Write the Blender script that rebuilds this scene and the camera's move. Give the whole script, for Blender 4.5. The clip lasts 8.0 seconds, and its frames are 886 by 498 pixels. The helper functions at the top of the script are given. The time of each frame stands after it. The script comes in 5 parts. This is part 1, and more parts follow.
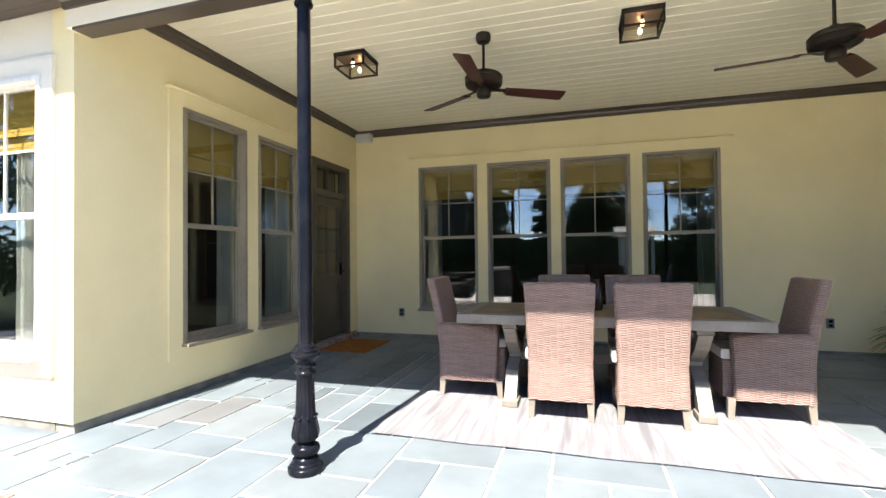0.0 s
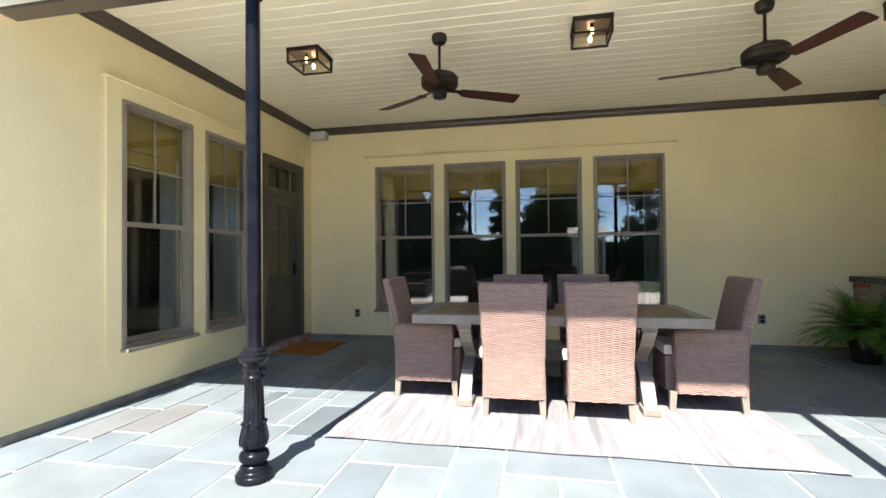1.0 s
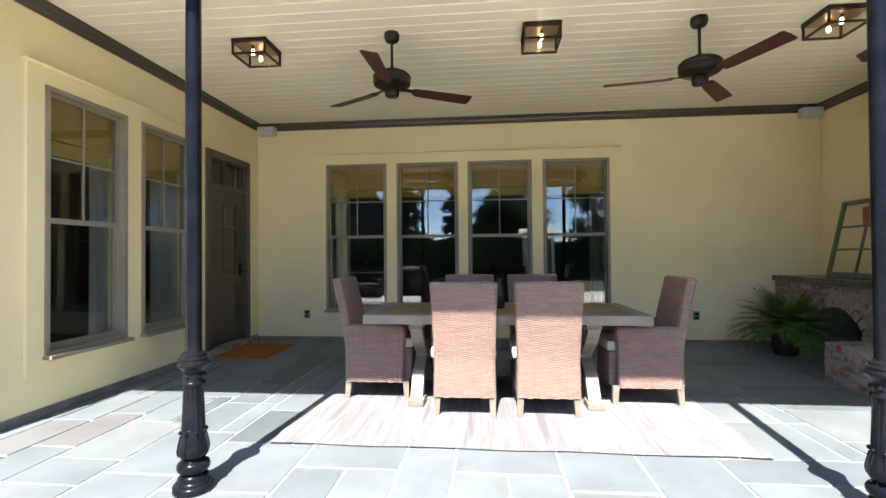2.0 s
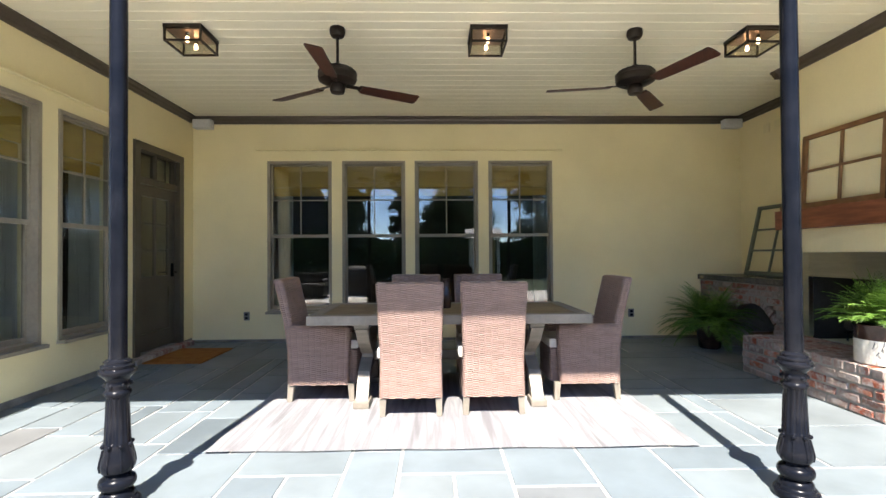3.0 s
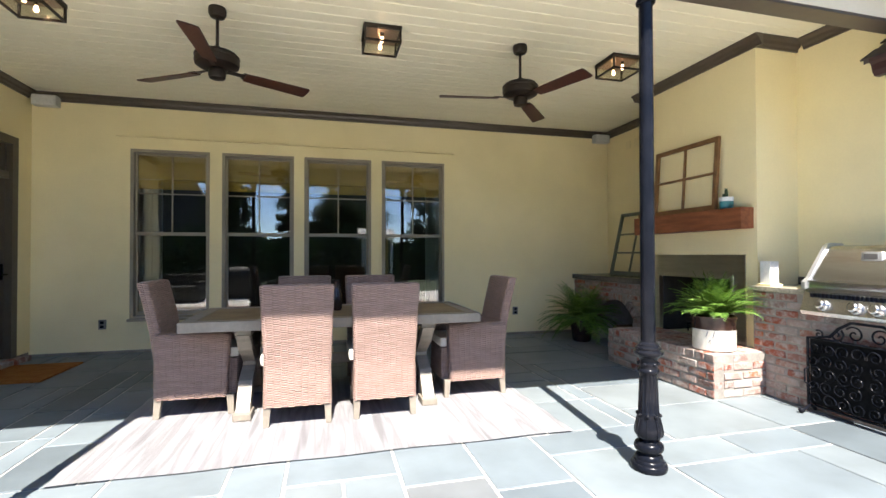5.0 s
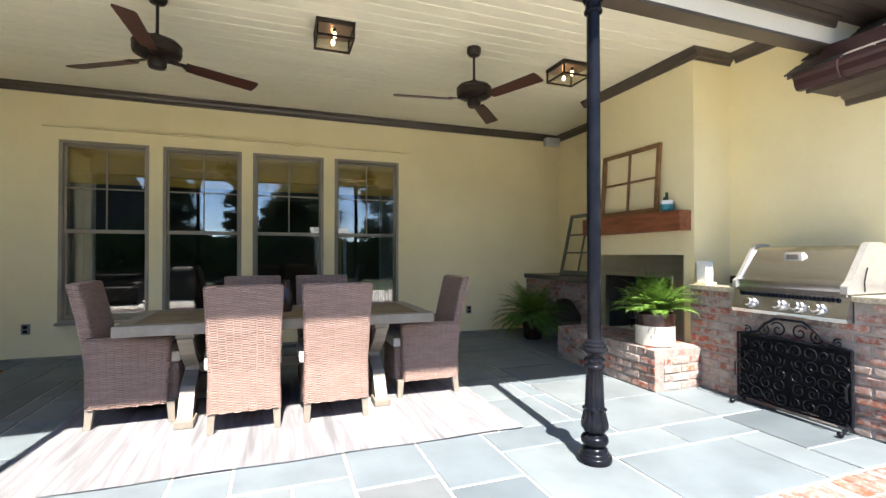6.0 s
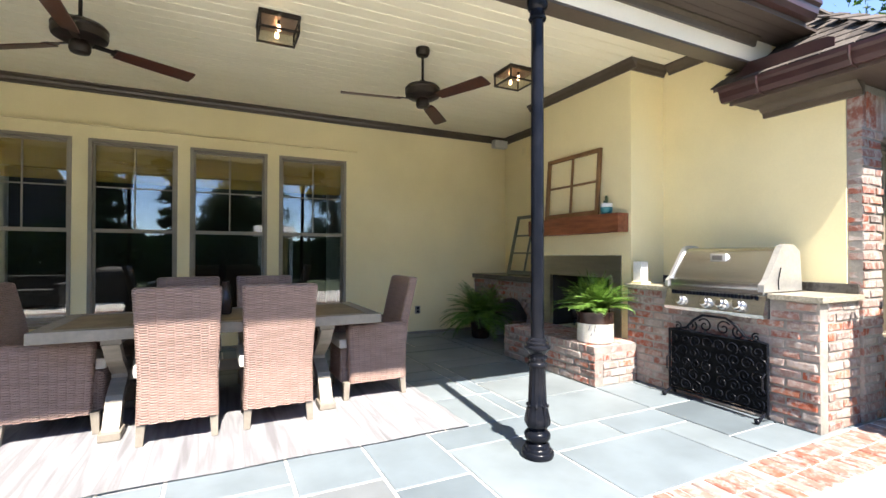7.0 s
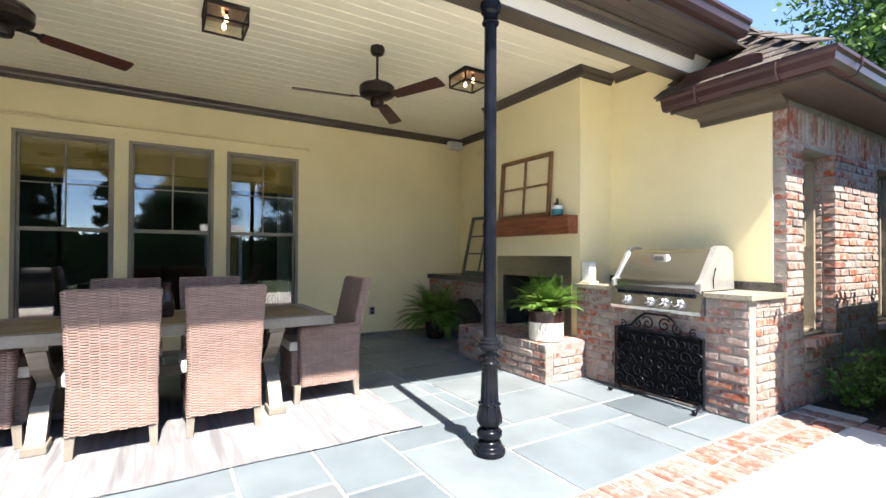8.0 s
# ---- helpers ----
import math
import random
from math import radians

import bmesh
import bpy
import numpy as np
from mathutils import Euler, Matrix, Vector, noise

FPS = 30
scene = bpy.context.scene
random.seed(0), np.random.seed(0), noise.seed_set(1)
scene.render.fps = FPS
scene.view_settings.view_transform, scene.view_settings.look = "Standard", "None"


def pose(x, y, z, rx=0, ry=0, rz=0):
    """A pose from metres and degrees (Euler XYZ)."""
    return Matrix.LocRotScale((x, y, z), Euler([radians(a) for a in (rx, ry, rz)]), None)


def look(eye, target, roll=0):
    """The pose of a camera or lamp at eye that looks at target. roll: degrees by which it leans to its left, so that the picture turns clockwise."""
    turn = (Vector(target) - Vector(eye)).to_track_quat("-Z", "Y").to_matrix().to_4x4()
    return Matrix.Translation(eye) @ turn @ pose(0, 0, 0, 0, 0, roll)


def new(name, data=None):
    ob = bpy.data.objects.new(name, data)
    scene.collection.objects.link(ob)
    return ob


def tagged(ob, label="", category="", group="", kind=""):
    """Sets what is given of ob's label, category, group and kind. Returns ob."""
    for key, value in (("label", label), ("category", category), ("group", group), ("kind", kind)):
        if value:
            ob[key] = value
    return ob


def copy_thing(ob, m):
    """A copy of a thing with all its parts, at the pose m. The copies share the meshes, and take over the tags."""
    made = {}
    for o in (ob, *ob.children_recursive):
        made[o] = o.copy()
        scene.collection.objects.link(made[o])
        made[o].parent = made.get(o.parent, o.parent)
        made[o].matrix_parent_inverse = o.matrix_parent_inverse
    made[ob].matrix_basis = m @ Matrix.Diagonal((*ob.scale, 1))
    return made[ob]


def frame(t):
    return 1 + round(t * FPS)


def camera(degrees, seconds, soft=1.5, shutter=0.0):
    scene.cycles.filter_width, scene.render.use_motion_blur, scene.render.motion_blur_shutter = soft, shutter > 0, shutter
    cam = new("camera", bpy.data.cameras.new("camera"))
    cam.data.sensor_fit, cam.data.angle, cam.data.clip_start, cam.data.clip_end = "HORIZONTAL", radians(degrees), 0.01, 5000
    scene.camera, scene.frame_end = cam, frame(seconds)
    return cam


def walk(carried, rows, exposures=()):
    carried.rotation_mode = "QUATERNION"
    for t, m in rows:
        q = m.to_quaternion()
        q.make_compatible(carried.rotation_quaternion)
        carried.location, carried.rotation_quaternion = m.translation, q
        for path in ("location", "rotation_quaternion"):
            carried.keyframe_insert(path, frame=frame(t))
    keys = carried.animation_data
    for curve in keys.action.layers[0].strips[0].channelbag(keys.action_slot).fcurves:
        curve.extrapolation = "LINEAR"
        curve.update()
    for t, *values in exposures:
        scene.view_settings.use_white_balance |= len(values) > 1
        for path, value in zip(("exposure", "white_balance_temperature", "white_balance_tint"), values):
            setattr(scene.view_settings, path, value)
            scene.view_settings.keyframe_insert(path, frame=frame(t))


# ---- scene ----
cam = camera(88.06, 8.0)
ROWS = [
    (0.0, 0.957, 0.404, 1.243, 16.55, 0.95, 0.57),
    (0.5, 0.969, 0.409, 1.245, 14.05, 0.90, 0.58),
    (1.0, 0.980, 0.411, 1.246, 11.34, 0.89, 0.57),
    (1.5, 0.988, 0.414, 1.246, 8.55, 0.86, 0.51),
    (3.0, 0.993, 0.429, 1.247, -1.11, 0.75, 0.37),
    (3.5, 0.994, 0.434, 1.247, -4.53, 0.75, 0.30),
    (4.0, 0.996, 0.438, 1.247, -8.06, 0.76, 0.24),
    (4.5, 0.999, 0.441, 1.249, -11.42, 0.77, 0.16),
    (6.0, 1.012, 0.439, 1.256, -20.02, 0.66, 0.00),
    (6.5, 1.022, 0.437, 1.259, -23.13, 0.63, -0.08),
    (7.0, 1.033, 0.433, 1.260, -26.23, 0.65, -0.12),
    (7.5, 1.041, 0.427, 1.260, -29.05, 0.68, -0.17),
    (8.0, 1.047, 0.425, 1.260, -31.71, 0.72, -0.23),
]
EXPOSURE, KELVIN, TINT = 2.60, 6700, 12
walk(cam, [(t, pose(x, y, z, 90 + pitch, roll, yaw)) for t, x, y, z, yaw, pitch, roll in ROWS],
     exposures=[(0.0, EXPOSURE, KELVIN, TINT), (8.0, EXPOSURE, KELVIN, TINT)])

# ---- sun and sky ----
SUN_ELEV, SUN_SIDE = 56.0, 5.5          # height, and degrees from due -y towards -x
world = bpy.data.worlds.new("sky")
scene.world = world
world.use_nodes = True
wn, wl = world.node_tree.nodes, world.node_tree.links
sky = wn.new("ShaderNodeTexSky")
sky.sky_type, sky.sun_disc = "NISHITA", False
sky.altitude, sky.air_density, sky.dust_density, sky.ozone_density = 1500, 0.7, 0.1, 3.0
sky.sun_elevation, sky.sun_rotation = radians(SUN_ELEV), radians(180 + SUN_SIDE)
wl.new(sky.outputs[0], wn["Background"].inputs[0])
wn["Background"].inputs[1].default_value = 0.095
sun = new("sun", bpy.data.lights.new("sun", "SUN"))
sun.data.energy, sun.data.angle, sun.data.color = 3.35, radians(0.53), (1.0, 0.95, 0.875)
se, ss = radians(SUN_ELEV), radians(SUN_SIDE)
sun.matrix_world = look((-math.sin(ss) * math.cos(se) * 30, -math.cos(ss) * math.cos(se) * 30, math.sin(se) * 30), (0, 0, 0))


# ---- materials ----
class Nodes:
    """A small shorthand for node materials."""

    def __init__(self, name):
        self.m = bpy.data.materials.new(name)
        self.m.use_nodes = True
        self.t = self.m.node_tree
        self.b = self.t.nodes["Principled BSDF"]

    def add(self, kind, **values):
        n = self.t.nodes.new("ShaderNode" + kind)
        for k, v in values.items():
            n.inputs[k].default_value = v
        return n

    def link(self, a, b):
        self.t.links.new(a, b)

    def coords(self, scale=(1, 1, 1), uv=False, rot=(0, 0, 0)):
        c = self.add("TexCoord")
        mp = self.add("Mapping", Scale=scale, Rotation=rot)
        self.link(c.outputs["UV" if uv else "Object"], mp.inputs[0])
        return mp.outputs[0]

    def noise(self, scale, at, detail=4.0, rough=0.55):
        n = self.add("TexNoise", Scale=scale, Detail=detail, Roughness=rough)
        self.link(at, n.inputs["Vector"])
        return n.outputs["Fac"]

    def ramp(self, fac, stops, constant=False):
        r = self.add("ValToRGB")
        e = r.color_ramp.elements
        while len(e) < len(stops):
            e.new(0.5)
        for el, (pos, col) in zip(e, stops):
            el.position, el.color = pos, (*col, 1)
        if constant:
            r.color_ramp.interpolation = "CONSTANT"
        self.link(fac, r.inputs[0])
        return r.outputs[0]

    def mix(self, fac, a, b, mode="MIX"):
        x = self.t.nodes.new("ShaderNodeMix")
        x.data_type, x.blend_type = "RGBA", mode
        for sock, v in ((x.inputs[0], fac), (x.inputs[6], a), (x.inputs[7], b)):
            if isinstance(v, (int, float)):
                sock.default_value = v
            elif isinstance(v, tuple):
                sock.default_value = (*v, 1)
            else:
                self.link(v, sock)
        return x.outputs[2]

    def math(self, op, a, b=0.0):
        x = self.add("Math")
        x.operation = op
        for sock, v in ((x.inputs[0], a), (x.inputs[1], b)):
            if isinstance(v, (int, float)):
                sock.default_value = v
            else:
                self.link(v, sock)
        return x.outputs[0]

    def bump(self, height, strength, distance):
        b = self.add("Bump", Strength=strength, Distance=distance)
        self.link(height, b.inputs["Height"])
        self.link(b.outputs[0], self.b.inputs["Normal"])

    def done(self, colour, rough=0.6, metal=0.0, spec=0.5):
        for name, v in (("Base Color", colour), ("Roughness", rough)):
            if isinstance(v, tuple):
                self.b.inputs[name].default_value = (*v, 1)
            elif isinstance(v, (int, float)):
                self.b.inputs[name].default_value = v
            else:
                self.link(v, self.b.inputs[name])
        self.b.inputs["Metallic"].default_value = metal
        self.b.inputs["Specular IOR Level"].default_value = spec
        return self.m


def surface(name, a, b, big=1.5, fine=30.0, rough=0.6, metal=0.0, bump=0.2, depth=0.004, stretch=(1, 1, 1), spec=0.5, spread=(0.35, 0.65), tone=(0.86, 1.1)):
    """Two colours mixed by a broad noise, a fine grain in the tone and the relief."""
    n = Nodes(name)
    at = n.coords(stretch)
    broad = n.ramp(n.noise(big, at, 5), [(spread[0], a), (spread[1], b)])
    grain = n.noise(fine, at, 6, 0.65)
    tone = n.ramp(grain, [(0.25, (tone[0],) * 3), (0.75, (tone[1],) * 3)])
    n.bump(grain, bump, depth)
    return n.done(n.mix(1.0, broad, tone, "MULTIPLY"), rough, metal, spec)


def per_piece(name, stops, fine=22.0, rough=0.75, bump=0.5, depth=0.006, smear=None, stretch=(1, 1, 1), spec=0.4, big=3.0):
    """Each piece draws its own colour; stains and grain run over it."""
    n = Nodes(name)
    info = n.add("ObjectInfo")
    at0 = n.coords(stretch)
    shift = n.add("VectorMath")
    shift.operation = "ADD"
    rnd = n.math("MULTIPLY", info.outputs["Random"], 37.0)
    comb = n.add("CombineXYZ")
    for i in range(3):
        n.link(rnd, comb.inputs[i])
    n.link(at0, shift.inputs[0]), n.link(comb.outputs[0], shift.inputs[1])
    at = shift.outputs[0]
    col = n.ramp(info.outputs["Random"], stops, constant=False)
    grain = n.noise(fine, at, 6, 0.7)
    tone = n.ramp(n.noise(big, at, 4), [(0.3, (0.82, 0.82, 0.82)), (0.7, (1.14, 1.14, 1.14))])
    col = n.mix(1.0, col, tone, "MULTIPLY")
    if smear:
        amount, paint = smear
        fac = n.ramp(n.noise(big * 3, at, 6, 0.7), [(1 - amount - 0.1, (0, 0, 0)), (1 - amount + 0.1, (1, 1, 1))])
        col = n.mix(fac, col, paint)
    n.bump(grain, bump, depth)
    return n.done(col, rough, 0.0, spec)


STUCCO = surface("cream_stucco", (0.77, 0.67, 0.395), (0.86, 0.755, 0.46), 0.7, 55, 0.85, bump=0.05, depth=0.002, spec=0.2, tone=(0.97, 1.02))
STUCCO_TRIM = surface("cream_trim", (0.73, 0.64, 0.385), (0.79, 0.70, 0.43), 1.2, 60, 0.8, bump=0.05, depth=0.002, spec=0.2, tone=(0.97, 1.02))
STUCCO_WHITE = surface("pale_stucco", (0.74, 0.69, 0.57), (0.80, 0.75, 0.63), 1.0, 55, 0.85, bump=0.05, depth=0.002, spec=0.2, tone=(0.97, 1.02))
PLINTH = surface("concrete_plinth", (0.16, 0.15, 0.13), (0.30, 0.28, 0.24), 4, 40, 0.9, bump=0.5, depth=0.006)
CROWN = surface("brown_gloss_trim", (0.062, 0.048, 0.036), (0.080, 0.062, 0.047), 2, 20, 0.35, bump=0.05)
SASH = surface("taupe_sash_paint", (0.24, 0.205, 0.15), (0.29, 0.25, 0.185), 3, 30, 0.45, bump=0.05)
SASH_PALE = surface("white_sash_paint", (0.72, 0.70, 0.64), (0.78, 0.76, 0.70), 3, 30, 0.45, bump=0.05)
DOOR = surface("dark_taupe_door_paint", (0.066, 0.055, 0.038), (0.085, 0.070, 0.049), 2, 30, 0.4, bump=0.06)
CEIL = surface("cream_board_paint", (0.74, 0.695, 0.525), (0.79, 0.745, 0.575), 1.1, 26, 0.38, bump=0.04, depth=0.002, stretch=(0.25, 2, 1), tone=(0.97, 1.02))
IRON = surface("black_cast_iron", (0.004, 0.005, 0.008), (0.009, 0.010, 0.014), 8, 60, 0.24, bump=0.1, depth=0.002, spec=0.14)
BRONZE = surface("oiled_bronze", (0.012, 0.008, 0.006), (0.022, 0.015, 0.011), 6, 40, 0.42, 0.3, bump=0.08)
BLADE = surface("mahogany_blade", (0.065, 0.019, 0.011), (0.035, 0.012, 0.008), 3, 18, 0.4, stretch=(1, 12, 12), bump=0.1)
JOINT = surface("pale_joint_mortar", (0.50, 0.48, 0.44), (0.62, 0.60, 0.55), 3, 60, 0.95, bump=0.5, depth=0.004)
SLATE = per_piece("bluestone", [(0.0, (0.080, 0.100, 0.112)), (0.10, (0.122, 0.150, 0.168)), (0.4, (0.138, 0.168, 0.186)), (0.65, (0.148, 0.178, 0.194)), (0.85, (0.156, 0.180, 0.190)), (0.95, (0.128, 0.157, 0.174)), (1.0, (0.142, 0.147, 0.150))], 14, 0.5, 0.25, 0.005, big=2.2, spec=0.45)
MORTAR = surface("grey_mortar", (0.20, 0.185, 0.165), (0.30, 0.28, 0.25), 5, 50, 0.95, bump=0.7, depth=0.008)
BRICK = per_piece("reclaimed_brick", [(0.0, (0.30, 0.07, 0.032)), (0.16, (0.22, 0.08, 0.055)), (0.3, (0.26, 0.15, 0.125)), (0.48, (0.31, 0.24, 0.21)), (0.64, (0.21, 0.13, 0.11)), (0.78, (0.34, 0.11, 0.055)), (0.88, (0.33, 0.28, 0.25)), (1.0, (0.13, 0.10, 0.09))], 26, 0.9, 0.8, 0.010, smear=(0.46, (0.36, 0.325, 0.30)), big=5, spec=0.2)
PAVER = per_piece("paver_brick", [(0.0, (0.22, 0.065, 0.04)), (0.3, (0.22, 0.13, 0.105)), (0.6, (0.25, 0.18, 0.155)), (0.8, (0.24, 0.085, 0.05)), (1.0, (0.24, 0.20, 0.18))], 26, 0.9, 0.6, 0.006, smear=(0.44, (0.33, 0.30, 0.28)), big=5, spec=0.2)
DECK = surface("pale_concrete_deck", (0.68, 0.65, 0.60), (0.76, 0.73, 0.68), 1.2, 50, 0.9, bump=0.3, depth=0.003)
CAPSTONE = surface("dark_granite_cap", (0.045, 0.04, 0.036), (0.10, 0.09, 0.08), 30, 120, 0.25, bump=0.1, depth=0.001)
COUNTERSTONE = surface("speckled_granite", (0.22, 0.20, 0.15), (0.38, 0.35, 0.28), 45, 140, 0.3, bump=0.1, depth=0.001)
STEEL = surface("brushed_stainless", (0.50, 0.50, 0.50), (0.57, 0.57, 0.57), 4, 60, 0.27, 1.0, tone=(0.94, 1.04), bump=0.02, depth=0.001, stretch=(1, 1, 14))
STEEL_DARK = surface("fireplace_stainless", (0.45, 0.42, 0.36), (0.52, 0.49, 0.42), 3, 50, 0.3, 1.0, bump=0.04, depth=0.001, stretch=(1, 1, 10))
ENAMEL = surface("pale_cast_hood_end", (0.50, 0.50, 0.49), (0.58, 0.58, 0.57), 4, 60, 0.35, 0.7, bump=0.03)
SOOT = surface("sooty_firebrick", (0.012, 0.010, 0.009), (0.03, 0.026, 0.022), 6, 40, 0.95, bump=0.6, depth=0.006)
MANTEL = surface("red_stained_mantel_wood", (0.16, 0.045, 0.018), (0.26, 0.085, 0.035), 3, 22, 0.5, stretch=(8, 1, 8), bump=0.3, depth=0.005)
OLDWOOD = surface("worn_brown_sash_wood", (0.16, 0.075, 0.025), (0.24, 0.12, 0.045), 6, 30, 0.7, bump=0.3)
GREENWOOD = surface("worn_grey_green_paint", (0.10, 0.115, 0.085), (0.17, 0.175, 0.13), 7, 40, 0.75, bump=0.3)
TAUPE = surface("driftwood_taupe", (0.19, 0.168, 0.135), (0.25, 0.22, 0.18), 4, 30, 0.55, stretch=(1, 6, 1), bump=0.15)
TILETOP = surface("bronze_brown_table_inlay", (0.16, 0.115, 0.06), (0.23, 0.17, 0.095), 5, 40, 0.75, bump=0.1)
CUSHION = surface("ivory_cushion_cloth", (0.62, 0.59, 0.53), (0.70, 0.67, 0.61), 8, 160, 0.95, bump=0.3, depth=0.002)
# shade in the weave's gaps, put into a darker wicker colour
WICKER_GAP_SHADE = surface("wicker_gap_shade", (0.115, 0.077, 0.058), (0.175, 0.120, 0.092), 12, 60, 0.7)
WICKER = surface("taupe_wicker", (0.245, 0.162, 0.132), (0.325, 0.220, 0.184), 12, 60, 0.55, bump=0.25, depth=0.003, stretch=(0.7, 0.7, 4.2))
COIR = surface("rust_coir", (0.26, 0.10, 0.025), (0.34, 0.15, 0.045), 9, 180, 1.0, bump=0.9, depth=0.01, spec=0.1)
CROCK = surface("ivory_crock_glaze", (0.60, 0.57, 0.50), (0.68, 0.65, 0.58), 7, 30, 0.25, bump=0.03)
CROCKTOP = surface("dark_brown_glaze", (0.030, 0.016, 0.012), (0.055, 0.028, 0.020), 9, 30, 0.2, bump=0.03)
INK = surface("blue_grey_ink", (0.12, 0.13, 0.15), (0.17, 0.18, 0.20), 9, 40, 0.5)
SOIL = surface("bark_mulch", (0.022, 0.015, 0.011), (0.06, 0.04, 0.028), 14, 60, 1.0, bump=1.0, depth=0.03)
GRASS = surface("lawn_grass", (0.016, 0.036, 0.010), (0.032, 0.058, 0.015), 3, 60, 0.9, bump=0.6, depth=0.02)
GUTTER = surface("maroon_gutter_metal", (0.036, 0.015, 0.014), (0.05, 0.021, 0.019), 3, 30, 0.35, bump=0.05)
SOFFIT = surface("brown_soffit_paint", (0.050, 0.036, 0.029), (0.070, 0.052, 0.041), 2, 30, 0.55, stretch=(1, 6, 1), bump=0.1)
SHINGLE = per_piece("weathered_shingle", [(0.0, (0.050, 0.042, 0.036)), (0.5, (0.078, 0.066, 0.057)), (1.0, (0.105, 0.09, 0.078))], 60, 0.95, 0.7, 0.006, big=5, spec=0.2)
ROOFDECK = surface("dark_roof_felt", (0.07, 0.06, 0.052), (0.12, 0.105, 0.09), 3, 50, 0.95)
PLASTIC = surface("pale_grey_plastic", (0.55, 0.55, 0.53), (0.60, 0.60, 0.58), 5, 40, 0.5, bump=0.03)
OUTLET = surface("grey_outlet_plate", (0.16, 0.15, 0.14), (0.20, 0.19, 0.18), 5, 40, 0.4, 0.3)
ROOM = surface("dim_room_colour", (0.05, 0.042, 0.032), (0.07, 0.058, 0.045), 1, 30, 0.9)
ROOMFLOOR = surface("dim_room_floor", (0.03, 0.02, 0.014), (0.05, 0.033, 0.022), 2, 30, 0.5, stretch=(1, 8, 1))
CURTAIN = surface("grey_white_linen", (0.50, 0.52, 0.50), (0.58, 0.60, 0.57), 5, 120, 0.95, bump=0.2)
BAMBOO = surface("golden_bamboo_shade", (0.40, 0.24, 0.035), (0.58, 0.40, 0.09), 6, 50, 0.7, stretch=(0.5, 0.5, 14), bump=0.4)
TEAL = surface("teal_pot_glaze", (0.02, 0.15, 0.18), (0.05, 0.26, 0.28), 30, 60, 0.3)
WHITEGLAZE = surface("white_pot_glaze", (0.72, 0.72, 0.70), (0.78, 0.78, 0.76), 6, 40, 0.3)
CACTUS = surface("dark_cactus", (0.02, 0.035, 0.012), (0.045, 0.07, 0.025), 20, 60, 0.8)
YELLOWHOUSE = surface("yellow_house_paint", (0.62, 0.44, 0.16), (0.68, 0.50, 0.20), 1, 20, 0.8)
BARK = surface("grey_bark", (0.06, 0.045, 0.035), (0.12, 0.095, 0.075), 4, 20, 0.95, stretch=(1, 1, 0.25), bump=0.8, depth=0.03)
BLACKMESH = surface("black_wire_mesh", (0.006, 0.006, 0.006), (0.014, 0.014, 0.014), 30, 120, 0.95, bump=0.5, spec=0.05)
COVER = surface("charcoal_cover_cloth", (0.011, 0.011, 0.012), (0.020, 0.020, 0.022), 4, 90, 0.7, bump=0.3)
REFLECTOR = surface("copper_reflector", (0.36, 0.25, 0.20), (0.46, 0.33, 0.27), 6, 40, 0.35, 0.8, bump=0.03)
LOG = surface("split_log", (0.09, 0.05, 0.028), (0.20, 0.12, 0.07), 8, 40, 0.9, bump=0.6)


def leaf_material(name, dark, light, thin=0.35):
    n = Nodes(name)
    geo = n.add("NewGeometry")
    col = n.ramp(geo.outputs["Random Per Island"], [(0.0, dark), (0.7, light), (1.0, tuple(min(1, c * 1.35) for c in light))])
    m = n.done(col, 0.5, 0.0, 0.35)
    tr = n.add("BsdfTranslucent")
    n.link(col, tr.inputs["Color"])
    mixer = n.add("MixShader", Fac=thin)
    n.link(n.b.outputs[0], mixer.inputs[1]), n.link(tr.outputs[0], mixer.inputs[2])
    n.link(mixer.outputs[0], n.t.nodes["Material Output"].inputs[0])
    return m


FERN = leaf_material("fern_green", (0.04, 0.11, 0.013), (0.15, 0.27, 0.045))
SHRUB = leaf_material("shrub_green", (0.03, 0.085, 0.012), (0.11, 0.22, 0.03))
LEAF = leaf_material("tree_leaf_green", (0.014, 0.042, 0.009), (0.075, 0.15, 0.025))
LEAFDARK = leaf_material("dark_tree_leaf_green", (0.010, 0.026, 0.008), (0.028, 0.06, 0.015), 0.12)


def rug_material():
    n = Nodes("striped_rug_weave")
    at = n.coords((1, 1, 1))
    broad = n.noise(1.0, n.coords((5.5, 0.35, 1)), 3, 0.6)
    col = n.ramp(broad, [(0.34, (0.27, 0.27, 0.28)), (0.42, (0.43, 0.43, 0.45)), (0.50, (0.32, 0.32, 0.33)), (0.56, (0.45, 0.45, 0.47)), (0.66, (0.38, 0.375, 0.385))])
    weave = n.noise(190, at, 3, 0.6)
    n.bump(weave, 0.5, 0.004)
    return n.done(n.mix(1.0, col, n.ramp(weave, [(0.3, (0.85, 0.85, 0.85)), (0.7, (1.1, 1.1, 1.1))]), "MULTIPLY"), 0.95, 0, 0.1)


RUG = rug_material()


